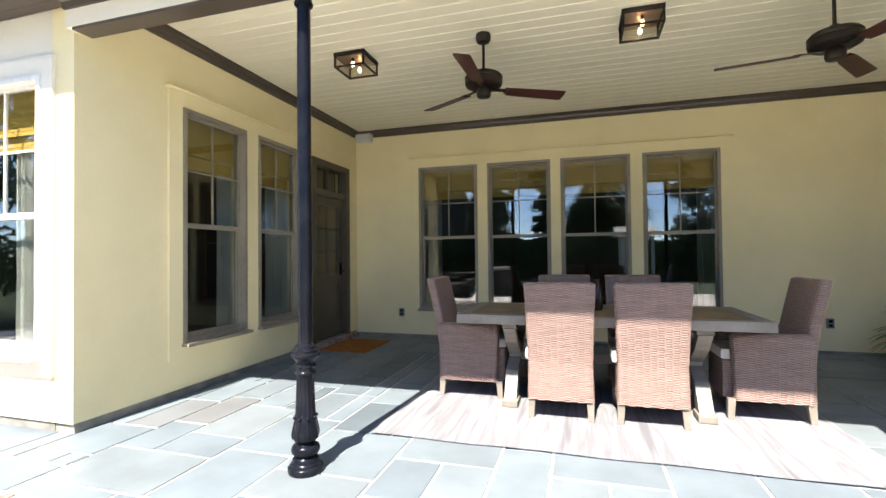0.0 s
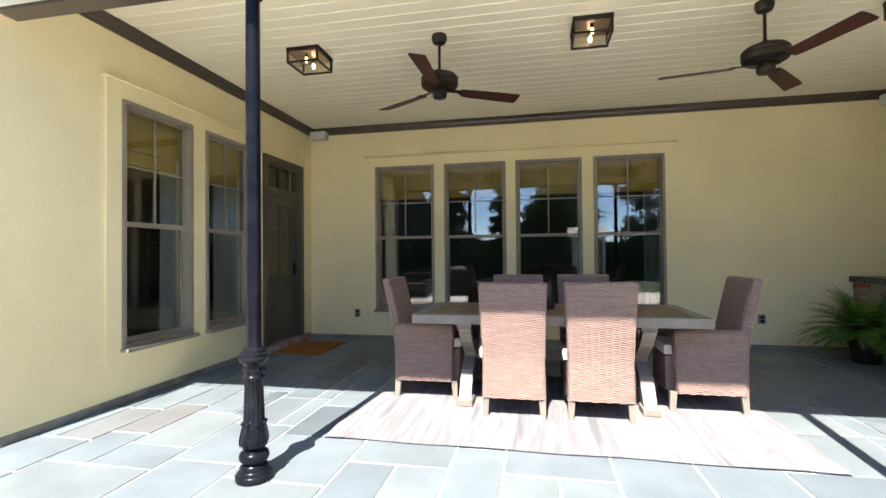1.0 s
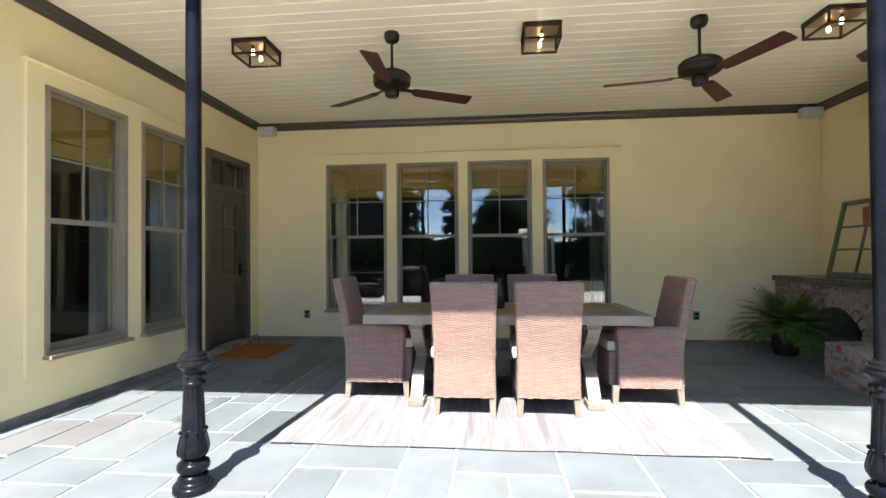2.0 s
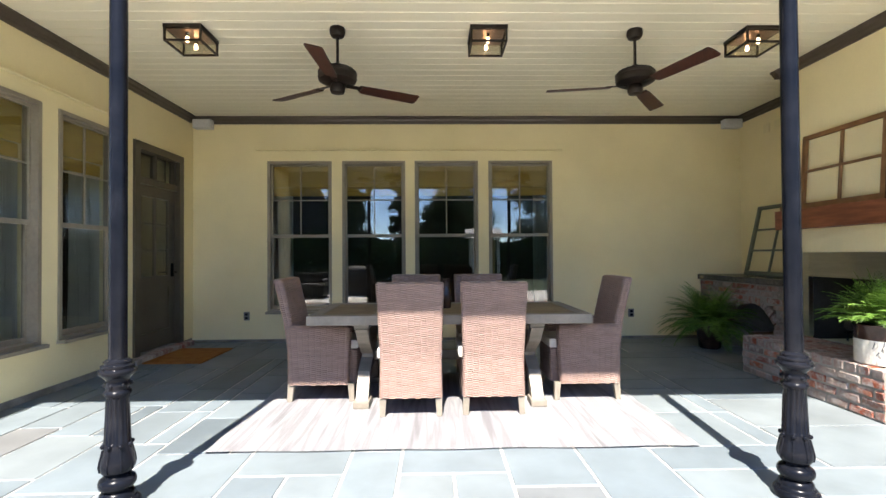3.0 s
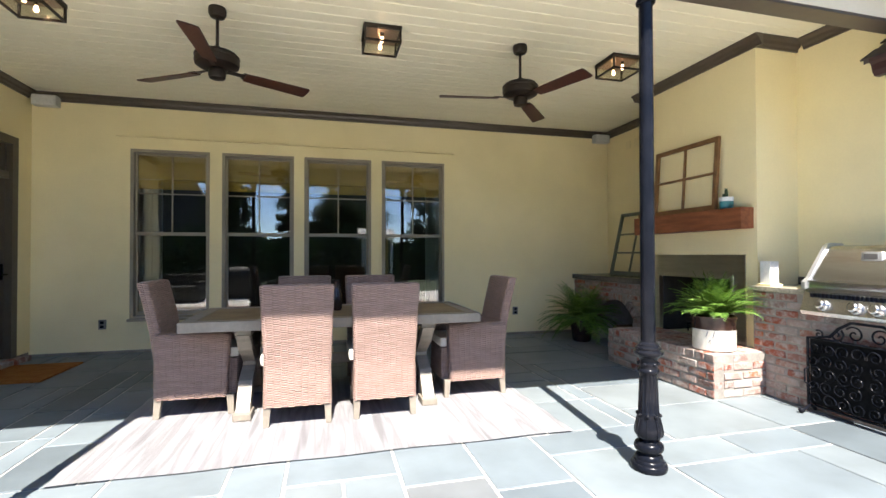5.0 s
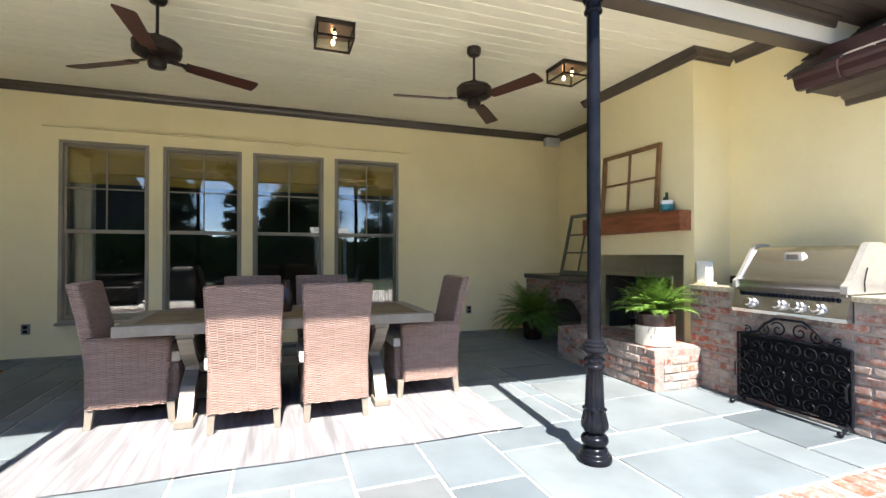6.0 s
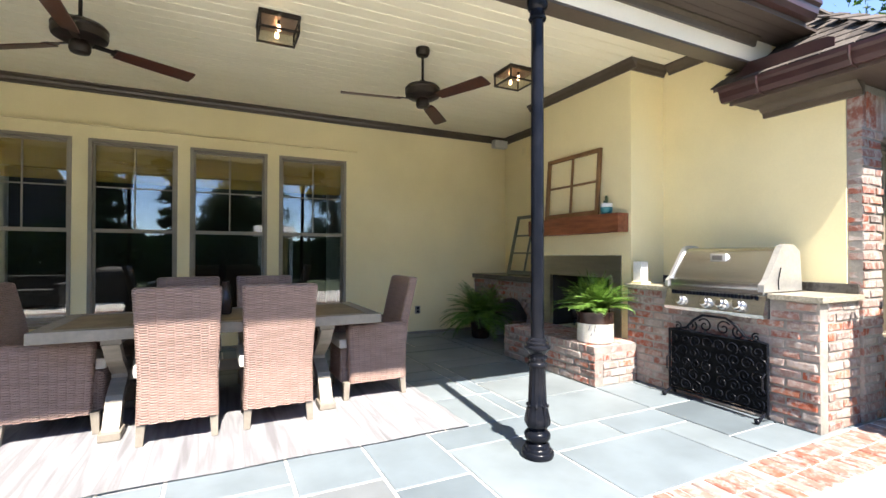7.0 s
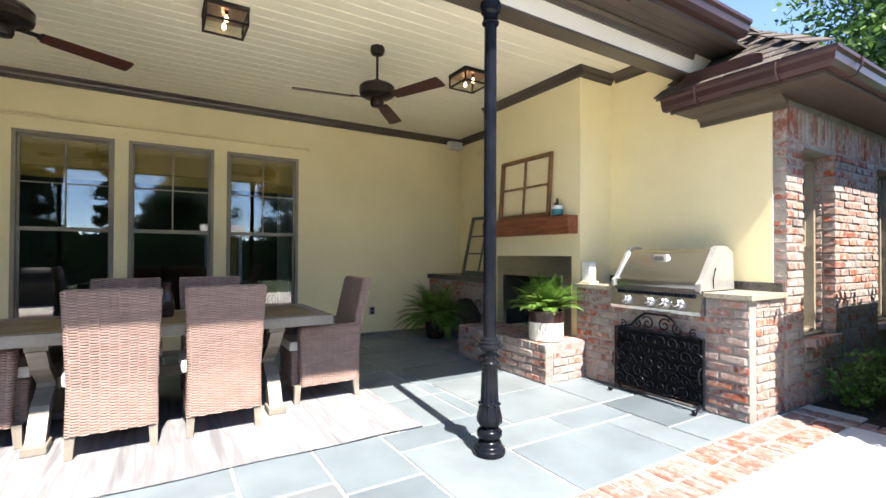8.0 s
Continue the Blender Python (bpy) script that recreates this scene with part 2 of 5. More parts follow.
def glass_material(name, f0, tint):
    n = Nodes(name)
    clear = n.add("BsdfTransparent")
    clear.inputs[0].default_value = (*tint, 1)
    gloss = n.add("BsdfGlossy", Roughness=0.0)
    face = n.add("LayerWeight", Blend=0.5)
    rise = n.math("POWER", face.outputs["Facing"], 5.0)
    fac = n.math("ADD", n.math("MULTIPLY", rise, 0.8), f0)
    mixer = n.add("MixShader")
    n.link(fac, mixer.inputs[0]), n.link(clear.outputs[0], mixer.inputs[1]), n.link(gloss.outputs[0], mixer.inputs[2])
    n.link(mixer.outputs[0], n.t.nodes["Material Output"].inputs[0])
    return n.m


GLASS = glass_material("window_glass", 0.095, (0.86, 0.88, 0.85))
GLASS_CLEAR = glass_material("lamp_glass", 0.03, (0.96, 0.95, 0.91))


def bulb_material():
    n = Nodes("warm_bulb")
    n.b.inputs["Emission Color"].default_value = (1.0, 0.66, 0.38, 1)
    n.b.inputs["Emission Strength"].default_value = 2.5
    return n.done((0.9, 0.7, 0.4), 0.3)


BULB = bulb_material()


# ---- mesh shorthand ----
def box(bm, x0, y0, z0, x1, y1, z1, bevel=0.0):
    """A box between two corners, with an optional small bevel on its edges."""
    if bevel:
        c = bmesh.new()
        bmesh.ops.create_cube(c, size=1)
        bmesh.ops.scale(c, vec=(x1 - x0, y1 - y0, z1 - z0), verts=c.verts)
        bmesh.ops.translate(c, vec=((x0 + x1) / 2, (y0 + y1) / 2, (z0 + z1) / 2), verts=c.verts)
        bmesh.ops.bevel(c, geom=c.edges[:], offset=bevel, segments=2, affect="EDGES", profile=0.6)
        vs = [bm.verts.new(v.co) for v in c.verts]
        for f in c.faces:
            bm.faces.new([vs[v.index] for v in f.verts])
        c.free()
        return bm
    v = [bm.verts.new(p) for p in ((x0, y0, z0), (x1, y0, z0), (x1, y1, z0), (x0, y1, z0), (x0, y0, z1), (x1, y0, z1), (x1, y1, z1), (x0, y1, z1))]
    for q in ((3, 2, 1, 0), (4, 5, 6, 7), (0, 1, 5, 4), (1, 2, 6, 5), (2, 3, 7, 6), (3, 0, 4, 7)):
        bm.faces.new([v[i] for i in q])
    return bm


def boxes(*list_of_boxes, bevel=0.0):
    bm = bmesh.new()
    for b in list_of_boxes:
        box(bm, *b, bevel=bevel)
    return bm


def lathe(profile, seg=32, at=(0, 0, 0), flutes=None):
    """Turns (radius, height) pairs about z. flutes: (low, high, count, depth)."""
    bm = bmesh.new()
    rings = []
    for r, z in profile:
        ring = []
        for i in range(seg):
            a = 2 * math.pi * i / seg
            rr = r
            if flutes and flutes[0] <= z <= flutes[1]:
                rr = r - flutes[3] * (0.5 + 0.5 * math.cos(a * flutes[2]))
            ring.append(bm.verts.new((at[0] + rr * math.cos(a), at[1] + rr * math.sin(a), at[2] + z)))
        rings.append(ring)
    for a, b in zip(rings, rings[1:]):
        for i in range(seg):
            bm.faces.new((a[i], a[(i + 1) % seg], b[(i + 1) % seg], b[i]))
    bm.faces.new(rings[0][::-1]), bm.faces.new(rings[-1])
    return bm


def tube(bm, points, radius, seg=8, taper=1.0):
    """A round bar along a line of points."""
    rings = []
    pts = [Vector(p) for p in points]
    for k, p in enumerate(pts):
        d = (pts[min(k + 1, len(pts) - 1)] - pts[max(k - 1, 0)]).normalized()
        side = d.orthogonal().normalized() if k == 0 else (side - d * side.dot(d)).normalized()
        up = d.cross(side)
        r = radius * (1 + (taper - 1) * k / max(1, len(pts) - 1))
        rings.append([bm.verts.new(p + r * (math.cos(2 * math.pi * i / seg) * side + math.sin(2 * math.pi * i / seg) * up)) for i in range(seg)])
    for a, b in zip(rings, rings[1:]):
        for i in range(seg):
            bm.faces.new((a[i], a[(i + 1) % seg], b[(i + 1) % seg], b[i]))
    bm.faces.new(rings[0][::-1]), bm.faces.new(rings[-1])
    return bm


def extrude(profile, axis, a, b):
    """A closed profile of (p, q) pairs swept along an axis: 'x' takes (y, z), 'y' takes (x, z)."""
    bm = bmesh.new()
    put = (lambda s, p, q: (s, p, q)) if axis == "x" else (lambda s, p, q: (p, s, q)) if axis == "y" else (lambda s, p, q: (p, q, s))
    r0 = [bm.verts.new(put(a, p, q)) for p, q in profile]
    r1 = [bm.verts.new(put(b, p, q)) for p, q in profile]
    n = len(profile)
    for i in range(n):
        bm.faces.new((r0[i], r0[(i + 1) % n], r1[(i + 1) % n], r1[i]))
    bm.faces.new(r0[::-1]), bm.faces.new(r1)
    bmesh.ops.recalc_face_normals(bm, faces=bm.faces)
    return bm


def mesh_of(name, bm, material, smooth=False):
    me = bpy.data.meshes.new(name)
    bm.to_mesh(me)
    bm.free()
    me.materials.append(material)
    if smooth:
        for p in me.polygons:
            p.use_smooth = True
        me.set_sharp_from_angle(angle=radians(40))
    return me


def part(name, bm, material, parent=None, label="", smooth=False):
    """Links a bmesh as one mesh object under a thing or a part."""
    ob = new(name, mesh_of(name, bm, material, smooth))
    ob.parent = parent
    if label:
        ob["label"] = label
    return ob


def thing(name, label, category, group="", at=None):
    ob = new(name)
    if at is not None:
        ob.matrix_basis = at
    return tagged(ob, label, category, group)


def structure(name, bm, material, label="", category="", smooth=False):
    return tagged(part(name, bm, material, None, "", smooth), label, category, "", "structure")


# ---- plan ----
XL, YB, XR, XN = -2.52, 7.18, 5.37, 5.58      # left wall, back wall, grill wall, niche wall
YW = 2.80                                      # front of the wing
CH = 3.28                                      # ceiling
CX, CY0, CY1 = 4.88, 3.83, 5.43                # chimney front and sides
BY0, BY1, BZ = 2.74, 2.89, 2.895                # beam
EY, EZ = 2.436, 3.09                            # the patio eave
YBR = 2.12                                     # face of the brick wing
GX, GY, GZ = 5.02, 1.76, 2.56                  # the wing's fascia lines and soffit height


def wall_with_holes(name, axis, face, back, a0, a1, z0, z1, holes, material, label):
    """A wall between two planes, cut by holes (low, high, bottom, top), built as butted blocks."""
    bm = bmesh.new()
    cuts = sorted({a0, a1, *[h[0] for h in holes], *[h[1] for h in holes]})
    for lo, hi in zip(cuts, cuts[1:]):
        spans = sorted((h[2], h[3]) for h in holes if h[0] <= lo + 1e-6 and h[1] >= hi - 1e-6)
        z = z0
        for b, t in spans + [(z1, z1)]:
            if b - z > 1e-4:
                if axis == "y":
                    box(bm, lo, min(face, back), z, hi, max(face, back), b)
                else:
                    box(bm, min(face, back), lo, z, max(face, back), hi, b)
            z = t
    bmesh.ops.remove_doubles(bm, verts=bm.verts, dist=1e-5)
    return structure(name, bm, material, label, "wall")


BACK_WINDOWS = [(-1.43, -0.50), (-0.345, 0.575), (0.715, 1.645), (1.80, 2.74)]
WB, WT = 0.44, 2.63
LEFT_WINDOWS = [(3.72, 4.55), (4.74, 5.54)]
wall_with_holes("wall_back", "y", YB, YB + 0.22, XL - 0.22, XN + 0.22, 0.0, CH, [(a, b, WB, WT) for a, b in BACK_WINDOWS], STUCCO, "cream yellow stucco wall of the covered patio")
wall_with_holes("wall_left", "x", XL, XL - 0.22, YW, YB, 0.07, CH, [(a, b, 0.48, WT) for a, b in LEFT_WINDOWS] + [(5.84, 6.88, 0.07, WT)], STUCCO, "cream yellow stucco side wall beside the door")
wall_with_holes("wall_wing", "y", YW, YW + 0.22, -7.0, XL - 0.22, 0.07, EZ, [(-3.78, -2.81, 0.55, 2.61)], STUCCO_WHITE, "sunlit pale stucco front wall of the wing")
structure("plinth_left", boxes((XL - 0.2, YW + 0.02, -0.02, XL - 0.012, YB, 0.07), (-7.0, YW + 0.015, -0.02, XL - 0.2, YW + 0.2, 0.07)), PLINTH, "rough concrete plinth under the stucco", "plinth")
structure("wall_niche", boxes((XN, CY1, 0, XN + 0.2, YB, CH)), STUCCO, "cream yellow stucco wall behind the wood box", "wall")
structure("wall_grill", boxes((XR, YBR + 0.10, 0, XR + 0.2, BY0, GZ - 0.002), (XR, BY0, 0, XR + 0.2, CY0, CH)), STUCCO, "cream yellow stucco wall behind the grill", "wall")
bm = bmesh.new()
prof = [(CY0, 0.0), (CY0 + 0.26, 0.0), (CY0 + 0.26, 1.04), (5.10, 1.04), (5.10, 0.0), (CY1, 0.0), (CY1, CH), (CY0, CH)]
near, back = [[bm.verts.new((x, p, q)) for p, q in prof] for x in (CX, XN + 0.2)]
for i in range(8):
    bm.faces.new((near[i], near[(i + 1) % 8], back[(i + 1) % 8], back[i]))
bm.faces.new(near[::-1]), bm.faces.new(back)
bmesh.ops.recalc_face_normals(bm, faces=bm.faces)
structure("chimney", bm, STUCCO, "cream stucco chimney breast with a fireplace", "chimney")
structure("firebox", boxes((CX + 0.02, 4.092, 0.36, XN - 0.1, 4.11, 1.06), (CX + 0.02, 5.08, 0.36, XN - 0.1, 5.098, 1.06), (5.36, 4.11, 0.36, 5.41, 5.08, 1.06), (CX + 0.02, 4.11, 1.0, 5.36, 5.08, 1.036)), SOOT, "sooty firebrick lining of the fireplace", "firebox")

# ceiling: boards with open grooves, in one mesh, under a dark deck
bm = bmesh.new()
y = BY1
while y < YB:
    y2 = min(y + 0.150, YB)
    prof = [(y, CH + 0.010), (y + 0.007, CH), (y2 - 0.007, CH), (y2, CH + 0.010), (y2, CH + 0.02), (y, CH + 0.02)]
    ends = [[bm.verts.new((x, p, q)) for p, q in prof] for x in (XL, XN)]
    for i in range(6):
        bm.faces.new((ends[0][i], ends[1][i], ends[1][(i + 1) % 6], ends[0][(i + 1) % 6]))
    y = y2
bmesh.ops.recalc_face_normals(bm, faces=bm.faces)
structure("ceiling", bm, CEIL, "cream painted tongue and groove board ceiling", "ceiling")
structure("ceiling_deck", boxes((-7.0, BY0, CH + 0.021, XN + 0.2, YB + 0.2, CH + 0.12)), CEIL, "board deck over the patio ceiling", "ceiling")

CROWN_PROFILE = [(0, 0), (0.018, 0), (0.022, 0.02), (0.04, 0.035), (0.05, 0.06), (0.072, 0.075), (0.08, 0.085), (0.08, 0.10), (0, 0.10)]


def crown(name, axis, face, side, a, b):
    prof = [(face + side * p, CH - 0.10 + q) for p, q in CROWN_PROFILE]
    return structure(name, extrude(prof, axis, a, b), CROWN, "dark brown moulded crown trim under the ceiling", "trim")


crown("trim_back", "x", YB, -1, XL, XN)
crown("trim_left", "y", XL, 1, BY1, YB - 0.08)
crown("trim_niche", "y", XN, -1, CY1 + 0.08, YB - 0.08)
crown("trim_chimney_left", "x", CY1, 1, CX - 0.08, XN - 0.08)
crown("trim_chimney", "y", CX, -1, CY0 - 0.08, CY1)
crown("trim_chimney_right", "x", CY0, -1, CX, XR)
crown("trim_grill", "y", XR, -1, BY1, CY0 - 0.08)

structure("beam_front", boxes((XL, BY0, BZ, XR, BY1, EZ)), STUCCO_WHITE, "pale plastered beam across the patio's open side", "beam")
structure("trim_beam_underside", boxes((XL + 0.06, BY0 + 0.004, BZ - 0.02, XR, BY1 - 0.004, BZ)), CROWN, "brown painted board under the beam", "trim")
structure("beam_upper", boxes((XL, BY0 + 0.01, EZ + 0.001, XR, BY1, CH + 0.02)), STUCCO_WHITE, "plastered head over the beam", "beam")
structure("baseboard_back", boxes((XL, YB - 0.014, 0, XN, YB - 0.001, 0.035)), PLINTH, "grey mortar strip at the wall's foot", "baseboard")

# eave of the patio roof and the wing, with soffit boards, fascia and gutter
structure("soffit_patio", boxes(*[(-7.0, EY + 0.09 * i + 0.003, EZ, 5.56, EY + 0.09 * (i + 1), EZ + 0.02) for i in range(4)]), SOFFIT, "dark brown boarded soffit under the eave", "soffit")
structure("fascia_patio", boxes((-7.0, EY - 0.025, EZ - 0.02, 5.22, EY, EZ + 0.16)), SOFFIT, "dark brown fascia board", "fascia")
structure("trim_soffit", extrude([(BY0 - 0.001, EZ - 0.07), (BY0 - 0.02, EZ - 0.07), (BY0 - 0.03, EZ - 0.03), (BY0 - 0.06, EZ - 0.015), (BY0 - 0.06, EZ - 0.001), (BY0 - 0.001, EZ - 0.001)], "x", XL, 5.1), CROWN, "brown bed moulding under the soffit", "trim")
GUT = [(0, 0.12), (0, 0.0), (-0.05, 0.0), (-0.075, 0.035), (-0.085, 0.08), (-0.105, 0.10), (-0.105, 0.125), (-0.098, 0.125), (-0.095, 0.105), (-0.078, 0.085), (-0.068, 0.04), (-0.045, 0.008), (-0.008, 0.008), (-0.008, 0.12)]
structure("gutter_patio", extrude([(EY - 0.026 + p, EZ + 0.02 + q) for p, q in GUT], "x", -7.0, 5.24), GUTTER, "maroon metal gutter along the patio eave", "gutter")
structure("roof_patio", extrude([(EY - 0.03, EZ + 0.165), (EY - 0.03, EZ + 0.185), (9.0, EZ + 4.3), (9.0, EZ + 4.2)], "x", -7.0, 5.6), ROOFDECK, "dark roof slope above the patio", "roof")

# eave and hip roof of the brick wing
structure("soffit_wing", boxes((GX, GY, GZ, XR + 0.2, 2.88, GZ + 0.02), (XR + 0.2, GY, GZ, 12.0, YBR + 0.02, GZ + 0.02)), SOFFIT, "brown soffit under the brick wing's eave", "soffit")
structure("fascia_wing", boxes((GX - 0.025, GY, GZ - 0.015, GX, 2.88, GZ + 0.13), (GX - 0.025, GY - 0.025, GZ - 0.015, 12.0, GY, GZ + 0.13)), SOFFIT, "brown fascia of the brick wing", "fascia")
structure("trim_wing", extrude([(XR - 0.001, GZ - 0.10), (XR - 0.03, GZ - 0.10), (XR - 0.04, GZ - 0.06), (XR - 0.07, GZ - 0.05), (XR - 0.10, GZ - 0.02), (XR - 0.13, GZ - 0.002), (XR - 0.001, GZ - 0.002)], "y", YBR - 0.02, 2.80), CROWN, "stepped brown cornice under the wing's soffit", "trim")
bm = bmesh.new()
runs = [[bm.verts.new(c) for c in ((GX - 0.026 + p, 2.92, GZ + 0.01 + q), (GX - 0.026 + p, GY - 0.026 + p, GZ + 0.01 + q), (12.0, GY - 0.026 + p, GZ + 0.01 + q))] for p, q in GUT]
for r0, r1 in zip(runs, runs[1:] + runs[:1]):
    for k in range(2):
        bm.faces.new((r0[k], r1[k], r1[k + 1], r0[k + 1]))
bm.faces.new([r[0] for r in runs])
bmesh.ops.recalc_face_normals(bm, faces=bm.faces)
gutter = structure("gutter_wing", bm, GUTTER, "maroon metal gutter round the brick wing's eave", "gutter")
for y in (2.0, 2.6):
    part("bracket", tube(bmesh.new(), [(GX - 0.02, y, GZ + 0.0), (GX - 0.10, y, GZ + 0.01), (GX - 0.135, y, GZ + 0.07), (GX - 0.135, y, GZ + 0.13)], 0.008, 6), GUTTER, gutter)
for x in (5.3, 6.2):
    part("bracket", tube(bmesh.new(), [(x, GY - 0.02, GZ + 0.0), (x, GY - 0.10, GZ + 0.01), (x, GY - 0.135, GZ + 0.07), (x, GY - 0.135, GZ + 0.13)], 0.008, 6), GUTTER, gutter)
structure("splash_guard", extrude([(2.13, GZ + 0.12), (2.13, GZ + 0.27), (2.17, GZ + 0.29), (2.72, GZ + 0.31), (2.90, GZ + 0.16), (2.90, GZ + 0.12)], "x", GX - 0.02, GX - 0.008), GUTTER, "maroon sheet splash guard standing in the gutter", "splash guard")
PITCH, RX, RY, RZ, RV = 0.75, GX - 0.03, GY - 0.03, GZ + 0.14, 3.02
bm = bmesh.new()
top = RZ + 4 * PITCH
rv = [bm.verts.new(p) for p in ((RX, RY, RZ), (12.0, RY, RZ), (12.0, RY + 4, top), (RX + 4, RY + 4, top), (RX + RV - RY, RV, RZ + (RV - RY) * PITCH), (RX, RV, RZ))]
bm.faces.new((rv[0], rv[1], rv[2], rv[3], rv[4])), bm.faces.new((rv[0], rv[4], rv[5]))
ext = bmesh.ops.extrude_face_region(bm, geom=bm.faces[:])
bmesh.ops.translate(bm, vec=(0, 0, 0.03), verts=[v for v in ext["geom"] if isinstance(v, bmesh.types.BMVert)])
roof_wing = structure("roof_wing", bm, ROOFDECK, "hipped roof of weathered shingles on the brick wing", "roof")
structure("soffit_vent", boxes((3.6, 2.5, EZ - 0.012, 3.9, 2.58, EZ - 0.001)), GUTTER, "small maroon vent in the soffit", "vent")

# ground sheets
structure("ground", boxes((-300, -300, -0.40, 300, 300, -0.10)), GRASS, "lawn that reaches to the trees", "ground")
structure("deck", boxes((-9.0, -1.9, -0.10, 5.46, 1.74, -0.012)), DECK, "sun-bleached pale concrete deck", "deck")
floor = structure("floor", boxes((-9.0, 1.74, -0.10, XN + 0.2, YB + 0.2, -0.008)), JOINT, "bluestone patio floor laid in random rectangles", "floor")
structure("mulch_bed", boxes((5.58, -4.0, -0.10, 14.0, YBR + 0.1, -0.02)), SOIL, "dark bark mulch bed along the brick wall", "mulch")

# closed rooms behind the windows; their darkness is put into near-black colours
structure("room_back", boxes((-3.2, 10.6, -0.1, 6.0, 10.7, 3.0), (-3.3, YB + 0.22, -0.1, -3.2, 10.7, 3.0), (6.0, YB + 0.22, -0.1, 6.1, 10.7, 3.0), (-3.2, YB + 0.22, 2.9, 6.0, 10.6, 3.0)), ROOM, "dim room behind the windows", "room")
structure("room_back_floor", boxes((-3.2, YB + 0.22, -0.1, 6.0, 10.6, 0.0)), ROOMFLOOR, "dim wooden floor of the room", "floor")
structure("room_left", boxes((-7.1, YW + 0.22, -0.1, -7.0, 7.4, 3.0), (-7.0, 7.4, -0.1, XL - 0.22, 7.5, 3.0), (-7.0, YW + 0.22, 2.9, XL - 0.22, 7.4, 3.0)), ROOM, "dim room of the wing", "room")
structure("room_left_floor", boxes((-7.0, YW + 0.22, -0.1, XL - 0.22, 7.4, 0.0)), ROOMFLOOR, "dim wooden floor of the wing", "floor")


# ---- windows and door ----
def window(name, label, axis, face, inward, a0, a1, z0, z1, sash, frame_depth=0.05):
    """A double-hung window: frame, two sashes with their rails, muntins in the upper one, panes and a sill."""
    win = tagged(new(name), label, "window", "", "structure")

    def slab(lo, hi, d0, d1, b, t):
        f0, f1 = sorted((face + inward * (d0 if d0 >= 0 else d0 * 3.6), face + inward * d1))
        return (lo, f0, b, hi, f1, t) if axis == "y" else (f0, lo, b, f1, hi, t)

    fw = 0.038
    part("window_frame", boxes(slab(a0, a0 + fw, -0.012, 0.10, z0, z1), slab(a1 - fw, a1, -0.012, 0.10, z0, z1), slab(a0 + fw, a1 - fw, -0.012, 0.10, z1 - fw, z1), slab(a0 + fw, a1 - fw, -0.012, 0.10, z0, z0 + 0.03)), sash, win)
    mid = z0 + (z1 - z0) * 0.50
    i0, i1 = a0 + fw, a1 - fw
    up = part("upper_sash", boxes(slab(i0, i1, 0.02, 0.05, mid - 0.02, mid + 0.025), slab(i0, i0 + 0.022, 0.02, 0.05, mid + 0.025, z1 - fw), slab(i1 - 0.022, i1, 0.02, 0.05, mid + 0.025, z1 - fw), slab(i0 + 0.022, i1 - 0.022, 0.02, 0.05, z1 - fw - 0.025, z1 - fw)), sash, win)
    lo = part("lower_sash", boxes(slab(i0, i1, 0.052, 0.082, z0 + 0.03, z0 + 0.075), slab(i0, i0 + 0.022, 0.052, 0.082, z0 + 0.075, mid), slab(i1 - 0.022, i1, 0.052, 0.082, z0 + 0.075, mid)), sash, win)
    c, zm = (i0 + i1) / 2, mid + (z1 - fw - mid) * 0.50
    part("muntin", boxes(slab(c - 0.008, c + 0.008, 0.026, 0.044, mid + 0.025, z1 - fw - 0.025)), sash, up)
    part("muntin", boxes(slab(i0 + 0.022, i1 - 0.022, 0.028, 0.042, zm - 0.008, zm + 0.008)), sash, up)
    for p, (b, t, d) in ((up, (mid + 0.02, z1 - fw - 0.02, 0.035)), (lo, (z0 + 0.07, mid, 0.067))):
        g = part("pane", boxes(slab(i0 + 0.015, i1 - 0.015, d, d + 0.003, b, t)), GLASS, p)
        g.visible_shadow = False
    part("window_sill", boxes(slab(a0 - 0.01, a1 + 0.01, -0.03, 0.02, z0 - 0.03, z0)), sash, win)
    return win


def shade(axis, face, inward, a0, a1, top, bottom):
    """A bamboo roman shade: many thin slats and a folded hem."""
    bm = bmesh.new()
    z, k = bottom, 0
    rnd = random.Random(int(abs(a0) * 1000))
    while z < top:
        d = 0.11 + 0.004 * rnd.random() + (0.03 if z < bottom + 0.12 else 0.0)
        f0, f1 = sorted((face + inward * d, face + inward * (d + 0.006)))
        h = 0.009 + 0.004 * rnd.random()
        box(bm, *((a0, f0, z, a1, f1, z + h) if axis == "y" else (f0, a0, z, f1, a1, z + h)))
        z += h + 0.0015
    return tagged(part("bamboo_shade", bm, BAMBOO), "golden woven bamboo roman shade, half raised", "shade", "window shades")


def drape(axis, face, inward, a0, a1, z0, z1):
    bm = bmesh.new()
    n = 40
    rows = []
    for z in (z0, (z0 + z1) / 2, z1):
        rows.append([])
        for i in range(n + 1):
            a = a0 + (a1 - a0) * i / n
            d = 0.19 + 0.035 * math.sin(i * 1.25) + 0.012 * math.sin(i * 2.9 + z)
            rows[-1].append(bm.verts.new((a, face + inward * d, z) if axis == "y" else (face + inward * d, a, z)))
    for r0, r1 in zip(rows, rows[1:]):
        for i in range(n):
            bm.faces.new((r0[i], r0[i + 1], r1[i + 1], r1[i]))
    bmesh.ops.solidify(bm, geom=bm.faces[:], thickness=0.004)
    return tagged(part("curtain", bm, CURTAIN, smooth=True), "grey white linen curtain hanging in folds", "curtain", "window curtains")


